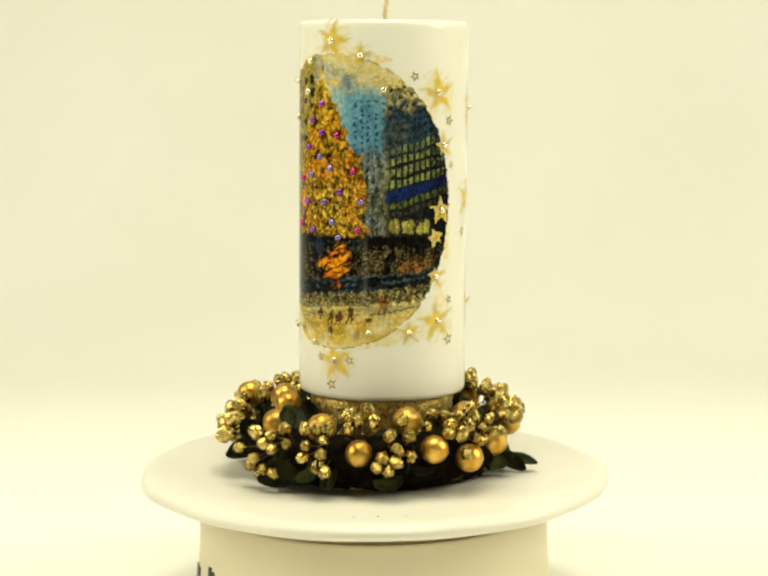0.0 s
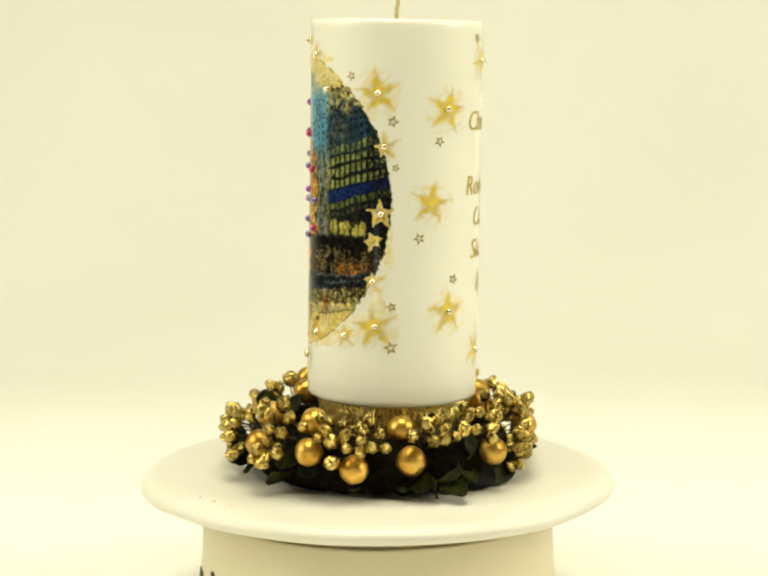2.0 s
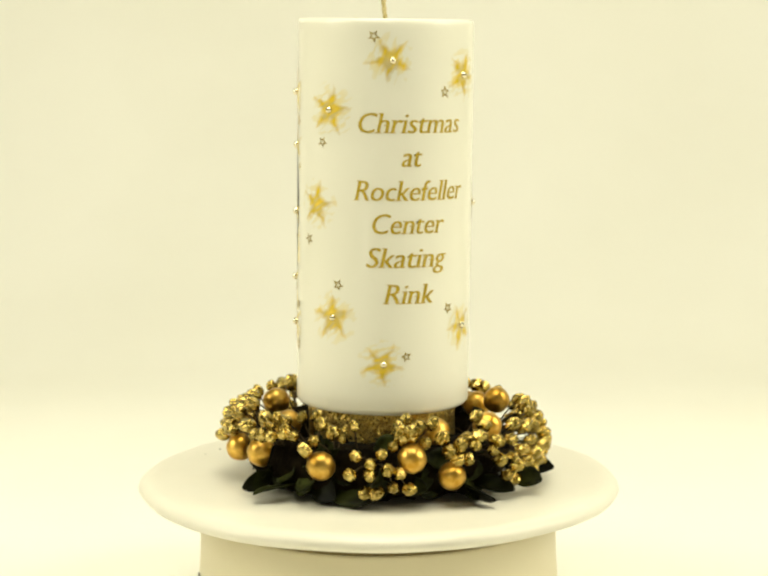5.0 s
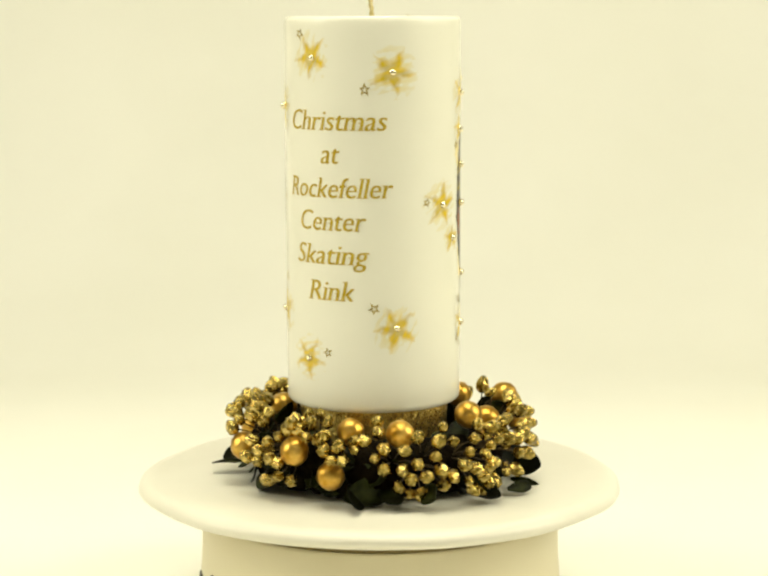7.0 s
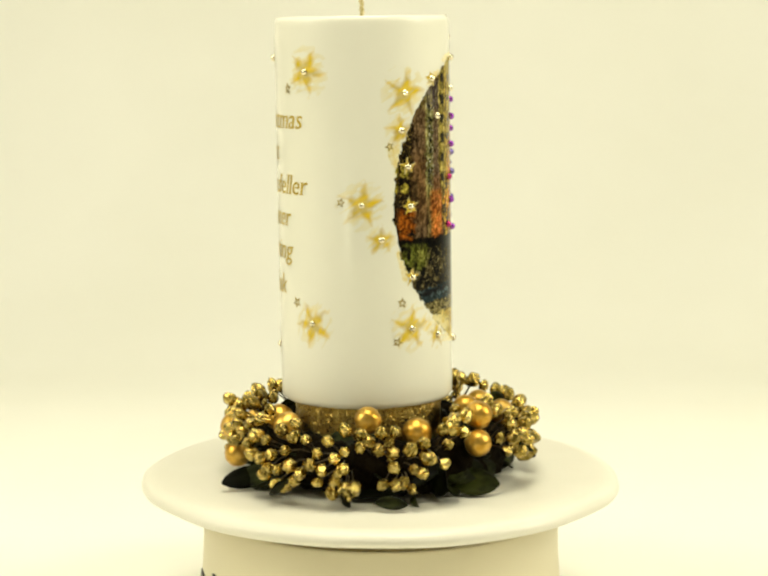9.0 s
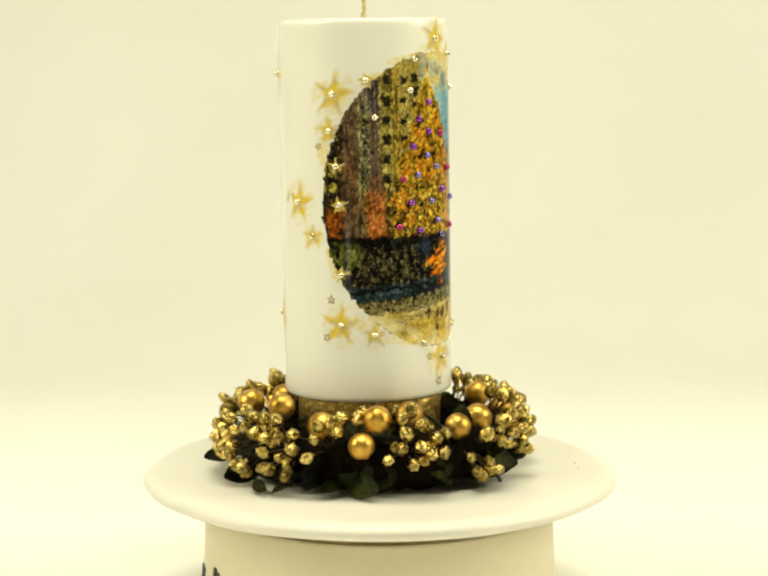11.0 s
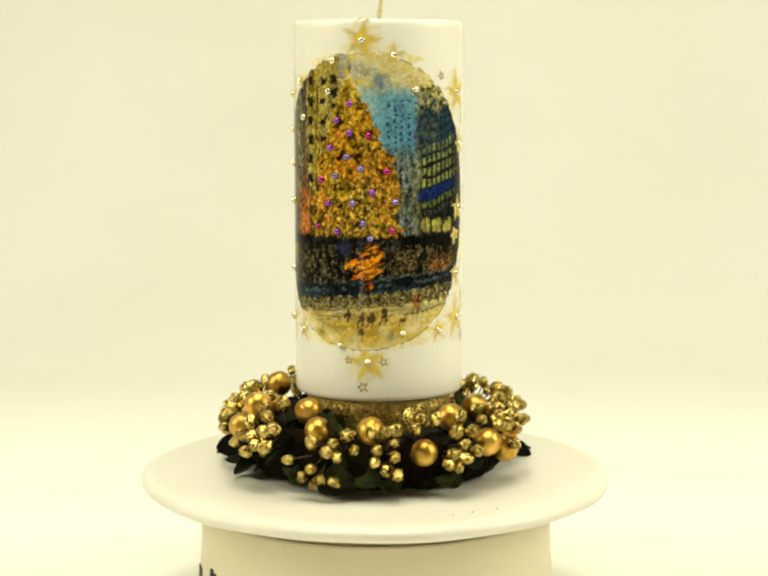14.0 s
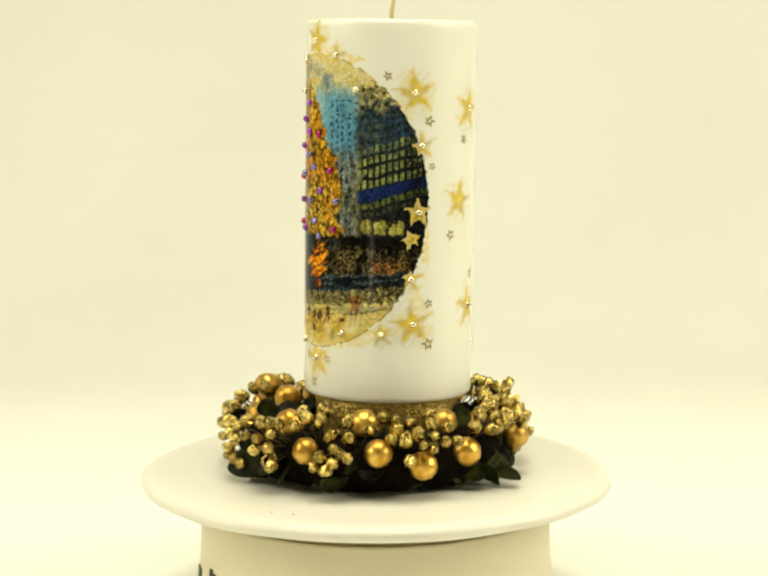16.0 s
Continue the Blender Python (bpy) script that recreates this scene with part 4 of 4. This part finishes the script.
def picture():
    step = 0.22
    da = math.degrees(step / 1000 / R_WAX)
    a = np.arange(PIC_A - PIC_HA - da, PIC_A + PIC_HA + da, da)
    z = np.arange(PIC_Z - PIC_HZ - step, PIC_Z + PIC_HZ + step, step)
    A, Z = np.meshgrid(a, z)
    col = paint_scene(A, Z)
    q = np.hypot((A - PIC_A) / PIC_HA, (Z - PIC_Z) / PIC_HZ)
    rng = np.random.default_rng(9)
    rag = q + (smooth_noise(A.shape, 7, rng) - 0.5) * 0.024 + (smooth_noise(A.shape, 2.5, rng) - 0.5) * 0.014
    inside = rag <= 0.995
    worn = (np.clip((rag - 0.965) / 0.03, 0, 1) * np.clip(smooth_noise(A.shape, 9, rng) * 3 - 1.5, 0, 1) * ((Z > 118) | (Z < 40)))[..., None]
    col = col * (1 - 0.7 * worn) + np.array((0.62, 0.50, 0.18)) * 0.7 * worn
    line = (q > 0.984) & (q < 0.993) & (smooth_noise(A.shape, 40, rng) > 0.3)
    col[line] = col[line] * 0.35 + np.array((0.16, 0.12, 0.035)) * 0.65
    r = R_WAX + 0.00008
    idx = -np.ones(A.shape, int)
    keep, A2, Z2 = inside, A, Z
    idx[keep] = np.arange(keep.sum())
    X = np.stack([r * np.cos(np.radians(A2)), r * np.sin(np.radians(A2)), Z2 / 1000], -1)[keep]
    f = np.stack([idx[:-1, :-1], idx[:-1, 1:], idx[1:, 1:], idx[1:, :-1]], -1).reshape(-1, 4)
    f = f[(f >= 0).all(1)]
    me = bpy.data.meshes.new("picture")
    me.from_pydata(X.tolist(), [], f.tolist())
    layer = me.color_attributes.new("paint", "FLOAT_COLOR", "POINT")
    rgba = np.ones((len(X), 4), np.float32)
    rgba[:, :3] = col[keep]
    layer.data.foreach_set("color", rgba.ravel())
    me.materials.append(M_PICTURE)
    me.polygons.foreach_set("use_smooth", [True] * len(me.polygons))
    ob = new("picture", me)
    ob.parent = candle
    tagged(ob, "oval painted scene of a lit tree between tall buildings")


picture()

M_PRINT = colour_material("gold_print_on_wax", "paint", 0.16)
M_PRINT.node_tree.nodes["Principled BSDF"].inputs["Specular IOR Level"].default_value = 0.4
M_STARLINE = vary(material("dark_gold_line", (0.3, 0.22, 0.05), 0.4), 700, ((0.22, 0.15, 0.015), (0.46, 0.34, 0.06)))
M_HAZE = vary(material("gold_brush", (0.7, 0.6, 0.35), 0.5), 500, ((0.78, 0.64, 0.24), (0.86, 0.81, 0.60)))
M_TEXT = vary(material("gold_lettering", (0.5, 0.35, 0.06), 0.4), 600, ((0.45, 0.30, 0.008), (0.60, 0.43, 0.04)))


def flat_on_wax(name, rings, a, z, mat, lift, turn=0.0, label=""):
    """Concentric outlines in millimetres, laid round the candle."""
    bm = bmesh.new()
    rows = []
    c, s = math.cos(radians(turn)), math.sin(radians(turn))
    for ring in rings:
        row = []
        for x, y in ring:
            u, v = c * x - s * y, s * x + c * y
            row.append(bm.verts.new(on_wax(a + math.degrees(u / 1000 / R_WAX), z + v, lift)))
        rows.append(row)
    for lo, hi in zip(rows, rows[1:]):
        k = len(lo)
        for i in range(k):
            bm.faces.new((lo[i], hi[i], hi[(i + 1) % k], lo[(i + 1) % k]))
    if rings[0] and len(rings) > 0 and max(abs(p[0]) + abs(p[1]) for p in rings[0]) < 0.9:
        bm.faces.new(rows[0])
    bmesh.ops.recalc_face_normals(bm, faces=bm.faces)
    return part(name, bm, mat, candle, label)


def star_outline(size, inner, rng, sub=4):
    pts = []
    for k in range(10):
        r = size * (1.0 + rng.uniform(-0.16, 0.14)) if k % 2 == 0 else size * inner
        ang = math.pi / 2 + k * math.pi / 5 + rng.uniform(-0.06, 0.06)
        pts.append((r * math.cos(ang), r * math.sin(ang)))
    out = []
    for p, q in zip(pts, pts[1:] + pts[:1]):
        for i in range(sub):
            out.append((p[0] + (q[0] - p[0]) * i / sub, p[1] + (q[1] - p[1]) * i / sub))
    return out


star_rng = random.Random(8)


def star(a, z, size, turn, crisp=False):
    """A brushed gold star print: a fine patch on the wax whose gold thins out towards its edge."""
    rng = np.random.default_rng(int(a * 10 + z))
    step = 0.4
    n = int(size * 1.45 / step)
    g = np.arange(-n, n + 1) * step
    X, Y = np.meshgrid(g, g)
    t = radians(turn)
    U, V = X * math.cos(t) + Y * math.sin(t), -X * math.sin(t) + Y * math.cos(t)
    U = U + (smooth_noise(X.shape, 5, rng) - 0.5) * 1.5
    V = V + (smooth_noise(X.shape, 5, rng) - 0.5) * 1.5
    ang = np.mod(np.arctan2(U, V), 2 * math.pi / 5)
    ang = np.minimum(ang, 2 * math.pi / 5 - ang)
    # straight edge from a tip to the next notch
    inner = 0.42 * size
    tx, ty = size, 0.0
    nx, ny = inner * math.cos(math.pi / 5), inner * math.sin(math.pi / 5)
    R = np.hypot(U, V)
    px, py = R * np.cos(ang), R * np.sin(ang)
    ex, ey = nx - tx, ny - ty
    d = ((px - tx) * ey - (py - ty) * ex) / math.hypot(ex, ey)
    d = d if (0 - tx) * ey - (0 - ty) * ex < 0 else -d
    soft = 0.35 if crisp else 1.0
    mask = np.clip(0.5 - d / (2 * soft), 0, 1)
    brush = streaks(X / 0.614 + 300, Y + 200, turn + 40, 3.2, 1.0, rng)
    haze = np.clip(1.1 - R / (size * 1.35), 0, 1) * np.clip(brush * 1.9 - 0.5, 0, 1)
    wax = np.array((0.865, 0.845, 0.733))
    gold = np.array((0.66, 0.46, 0.02))[None, None] * (0.72 + 0.5 * brush)[..., None] + np.array((0.12, 0.12, 0.08)) * np.clip(1 - R / (0.6 * size), 0, 1)[..., None]
    pale = np.array((0.78, 0.64, 0.19))
    k = np.clip(mask * (0.72 + 0.45 * brush), 0, 1)[..., None]
    hz = (0.0 if crisp else 0.95) * haze[..., None]
    if crisp:
        gold = gold * np.where(np.abs(d + 0.55) < 0.6, 1.0, 0.45)[..., None]
    col = (wax * (1 - hz) + pale * hz) * (1 - k) + gold * k
    keep = mask > 0.5 if crisp else (mask > 0.03) | (haze > 0.14)
    over = np.hypot((a + np.degrees(X / 1000 / R_WAX) - PIC_A) / PIC_HA, (z + Y - PIC_Z) / PIC_HZ) < 1.0
    keep &= ~over | (mask > 0.5)
    idx = -np.ones(keep.shape, int)
    idx[keep] = np.arange(keep.sum())
    r = R_WAX + (0.00014 if crisp else 0.00011)
    A = np.radians(a) + X / 1000 / R_WAX
    P = np.stack([r * np.cos(A), r * np.sin(A), (z + Y) / 1000], -1)[keep]
    f = np.stack([idx[:-1, :-1], idx[:-1, 1:], idx[1:, 1:], idx[1:, :-1]], -1).reshape(-1, 4)
    f = f[(f >= 0).all(1)]
    me = bpy.data.meshes.new("star")
    me.from_pydata(P.tolist(), [], f.tolist())
    layer = me.color_attributes.new("paint", "FLOAT_COLOR", "POINT")
    rgba = np.ones((len(P), 4), np.float32)
    rgba[:, :3] = np.clip(col[keep], 0, 0.95)
    layer.data.foreach_set("color", rgba.ravel())
    me.materials.append(M_PRINT)
    me.polygons.foreach_set("use_smooth", [True] * len(me.polygons))
    ob = new("star", me)
    ob.parent = candle
    tagged(ob, "printed gold star with brushed soft edges")


def outline_star(a, z, size, turn):
    edge = star_outline(size, 0.42, star_rng, 2)
    flat_on_wax("outlined_star", [[(x * 0.5, y * 0.5) for x, y in edge], edge], a, z, M_STARLINE, 0.00017, turn, "small dark gold outlined star")


# printed stars: degrees, millimetres up, size, turn
STARS = [(309.5, 123.5, 8.6, 8), (357.5, 117.2, 8.8, -12), (346.5, 80.5, 8.2, -10), (0.5, 36.5, 8.6, 4), (37, 137, 8.0, 28), (34, 19, 7.8, -30), (92.5, 131.2, 8.4, -25),
         (94.5, 32, 8.0, 22), (159, 122.7, 8.6, -10), (129.8, 79.4, 8.2, -8), (162, 30.2, 8.4, -5), (234.5, 144.0, 8.2, -14), (255, 137.5, 5.4, 0), (309.5, 30.8, 8.8, 8),
         (237.5, 14.5, 8.2, 10), (142, 65.8, 5.2, 0), (156, 108.1, 5.6, 5), (308, 49, 5.2, 0)]
for row in STARS:
    star(*row)
# bright stars over the dark rim of the picture
for row in ((312.7, 75.9, 7.0, 0), (307.6, 65.1, 5.0, 12), (160.8, 94.2, 4.6, 0), (162, 78.6, 4.6, 10), (163, 50.4, 4.2, 0), (270.2, 124.5, 3.2, 0), (181, 128, 4.2, 0)):
    star(*row, crisp=True)
for row in ((314.4, 102.5, 5.2, 8), (184.4, 26, 5.0, 0), (288.5, 26.7, 4.8, 10)):
    star(*row)
for a, z, s in ((319.5, 112.4, 2.6), (351.3, 104.9, 2.4), (338, 66.5, 2.5), (4.4, 49.5, 2.5), (27, 145.8, 2.6), (49.5, 22, 2.3), (75, 124.7, 2.6), (80.5, 40, 2.6), (155.4, 40.4, 2.3),
                (151.9, 24.8, 2.2), (116.4, 80.7, 2.0), (148.2, 102.1, 2.0), (322, 94.3, 2.0), (320.6, 39.2, 2.2), (320.6, 22.7, 3.0), (248.4, 14.9, 2.4), (234.4, 4.5, 2.8), (225, 15.4, 2.2), (291.4, 130, 2.2), (237, 131.5, 2.6)):
    outline_star(a, z, s, star_rng.uniform(-30, 30))


def smear(a, z, w, h, turn, seed):
    """A brushed gold patch beside the picture's rim."""
    rng = random.Random(seed)
    edge = []
    for k in range(36):
        t = 2 * math.pi * k / 36
        r = 1 + 0.22 * math.sin(3 * t + seed) + rng.uniform(-0.14, 0.14)
        edge.append((w * r * math.cos(t), h * r * math.sin(t)))
    f = lambda q: [(x * q, y * q) for x, y in edge]
    flat_on_wax("gold_smear", [f(0.02), f(0.3), f(0.65), f(1)], a, z, M_HAZE, 0.00005, turn, "brushed pale gold patch")


for row in ((285, 26.5, 13, 2.6, 8, 1), (262, 22.5, 9, 2.4, 2, 2), (205, 23.5, 9, 2.4, -8, 3), (180, 29, 7, 2.6, -18, 4), (240, 139.5, 11, 2.4, 0, 5), (262, 137, 8, 2.0, -8, 6),
            (208, 136, 8, 2.2, 14, 7), (186, 128.5, 7, 2.2, 24, 8), (312, 40, 3.0, 6, 0, 9), (318, 62, 2.2, 8, 0, 10), (152, 100, 2.4, 9, 0, 11), (303, 118, 3.2, 5, 20, 12), (157, 56, 2.4, 6, 8, 13)):
    smear(*row)

# ---- lettering ----
def word(text, a, z, arc, height, slant=0.22):
    """A word in slanted letters with small feet, wrapped round the wax: middle in degrees, baseline and height in millimetres, arc length in millimetres."""
    cu = bpy.data.curves.new("word", "FONT")
    cu.body, cu.align_x, cu.resolution_u, cu.offset = text, "CENTER", 3, -0.009
    tmp = bpy.data.objects.new("word_shape", cu)
    scene.collection.objects.link(tmp)
    dg = bpy.context.evaluated_depsgraph_get()
    me = bpy.data.meshes.new_from_object(tmp.evaluated_get(dg))
    bpy.data.objects.remove(tmp)
    bpy.data.curves.remove(cu)
    bm = bmesh.new()
    bm.from_mesh(me)
    bpy.data.meshes.remove(me)
    # stems: pairs of upright outline edges
    ups = []
    for e in bm.edges:
        p, q = e.verts[0].co, e.verts[1].co
        if len(e.link_faces) == 1 and abs(p.x - q.x) < 0.012 and abs(p.y - q.y) > 0.2:
            ups.append(((p.x + q.x) / 2, min(p.y, q.y), max(p.y, q.y)))
    ups.sort()
    for l, r in zip(ups, ups[1:]):
        if 0.03 < r[0] - l[0] < 0.13:
            lo, hi = min(l[1], r[1]), max(l[2], r[2])
            bars = [(l[0] - 0.05, r[0] + 0.05, lo, lo + 0.03)] if lo < 0.05 else []
            bars.append((l[0] - 0.07, r[0], hi - 0.03, hi))
            for x0, x1, y0, y1 in bars:
                v = [bm.verts.new((x, y, 0)) for x, y in ((x0, y0), (x1, y0), (x1, y1), (x0, y1))]
                bm.faces.new(v)
    # a second pull of the print beside the first: thick stems and thin hairlines
    first = list(bm.faces)
    twin = {v: bm.verts.new(v.co + Vector((0.04, 0, 1))) for v in list(bm.verts)}
    for f in first:
        bm.faces.new([twin[v] for v in f.verts])
    xs = [v.co.x + slant * v.co.y for v in bm.verts]
    mid, span = (min(xs) + max(xs)) / 2, max(xs) - min(xs)
    kx, ky = arc / span, height / 0.70
    for v in bm.verts:
        v.co = on_wax(a + math.degrees((v.co.x + slant * v.co.y - mid) * kx / 1000 / R_WAX), z + v.co.y * ky, 0.00014 + 0.00004 * v.co.z)
    bmesh.ops.recalc_face_normals(bm, faces=bm.faces)
    part("lettering", bm, M_TEXT, candle, "gold printed word", smooth=False)


for row in (("Christmas", 53.5, 109.0, 44.0, 8.0), ("at", 52, 96.2, 8.4, 8.0), ("Rockefeller", 54, 83.0, 48.0, 8.0), ("Center", 51.5, 70.2, 30.0, 8.0), ("Skating", 50.5, 57.0, 33.5, 8.0), ("Rink", 51.3, 42.8, 21.0, 8.0)):
    word(*row)

# ---- pearls and beads ----
M_PEARL = material("silver_gold_pearl", (0.88, 0.80, 0.58), 0.12, 1.0)
M_BEADS = [material("violet_bead", (0.30, 0.06, 0.44), 0.08, 0.8, Specular_IOR_Level=0.9), material("magenta_bead", (0.44, 0.03, 0.16), 0.08, 0.8, Specular_IOR_Level=0.9), material("blue_bead", (0.24, 0.20, 0.48), 0.08, 0.8, Specular_IOR_Level=0.9)]


def dome_mesh(name, radius, mat):
    bm = bmesh.new()
    bmesh.ops.create_icosphere(bm, subdivisions=3, radius=radius)
    return mesh_of(bm, mat, name)


PEARLS = [(309.5, 123.5), (357.1, 117.5), (0.8, 36.5), (39, 136.6), (35, 19), (92.5, 131.2), (95, 32.2), (159, 122.7), (129.8, 79.4), (162, 30), (234.3, 144), (255.2, 138), (309.9, 30.8), (237.7, 14.8),
          (142, 65.8), (156, 108.1), (308, 49), (312.7, 75.9), (314.4, 102.5), (160.6, 94), (162, 78.6), (163, 50.4), (184.4, 26), (288.5, 26.7), (261.5, 26.4), (219.5, 21.2), (181, 128), (270.3, 124.5), (214.4, 136), (211, 123.7), (186.3, 113.3)]
BEADS = [(226.4, 118.9), (217.5, 112.3), (226.3, 107.2), (238.9, 106.2), (212.8, 101.3), (224.5, 97.6), (233.7, 92.9), (250.6, 91.9), (205, 88.4), (216.1, 90), (241.2, 83.5), (228.5, 79.2), (210.7, 78.9),
         (256.2, 79.6), (235.1, 71.1), (217.5, 67.5), (253.8, 68.2), (240.1, 65), (201.9, 69.4)]


def studs():
    pearl = dome_mesh("pearl", 0.00142, M_PEARL)
    for a, z in PEARLS:
        ob = new("pearl", pearl)
        ob.parent, ob.location = candle, on_wax(a, z, 0.0004)
        tagged(ob, "tiny shiny pearl stud")
    beads = [dome_mesh("bead", 0.00142, m) for m in M_BEADS]
    rng = random.Random(2)
    for a, z in BEADS:
        ob = new("bead", rng.choice(beads))
        ob.parent, ob.location = candle, on_wax(a, z, 0.0004)
        tagged(ob, "shiny violet bead on the painted tree")


studs()


# ---- crumbs on the plate ----
def crumb(seed, size):
    rng = random.Random(seed)
    bm = bmesh.new()
    bmesh.ops.create_icosphere(bm, subdivisions=1, radius=size)
    for v in bm.verts:
        v.co *= rng.uniform(0.7, 1.2)
        v.co.z *= 0.5
    ob = part("crumb", bm, M_CRUMB, smooth=False)
    return tagged(ob, "tiny dark crumb lying on the white plate", "crumb", "crumbs on the plate")


crumbs = [(crumb(1, 0.0004), (-6.2, -84.2)), (crumb(2, 0.0005), (2.8, -83.5)), (crumb(3, 0.0003), (13.7, -82.5))]


# ---- what turns ----
def motions():
    still = [(turntable_plate, pose(0, 0, PLATE_TOP)), (candle_wreath, pose(0, 0, PLATE_TOP)),
             (candle, pose(0.0035, 0.00455, PLATE_TOP + 0.0345, -0.90, 0.32, 0))]
    still += [(ob, pose(x / 1000, y / 1000, PLATE_TOP - 0.0003)) for ob, (x, y) in crumbs]
    for ob, base in still:
        walk(ob, [(t, pose(0, 0, 0, 0, 0, a) @ base) for t, a in TURN])


motions()
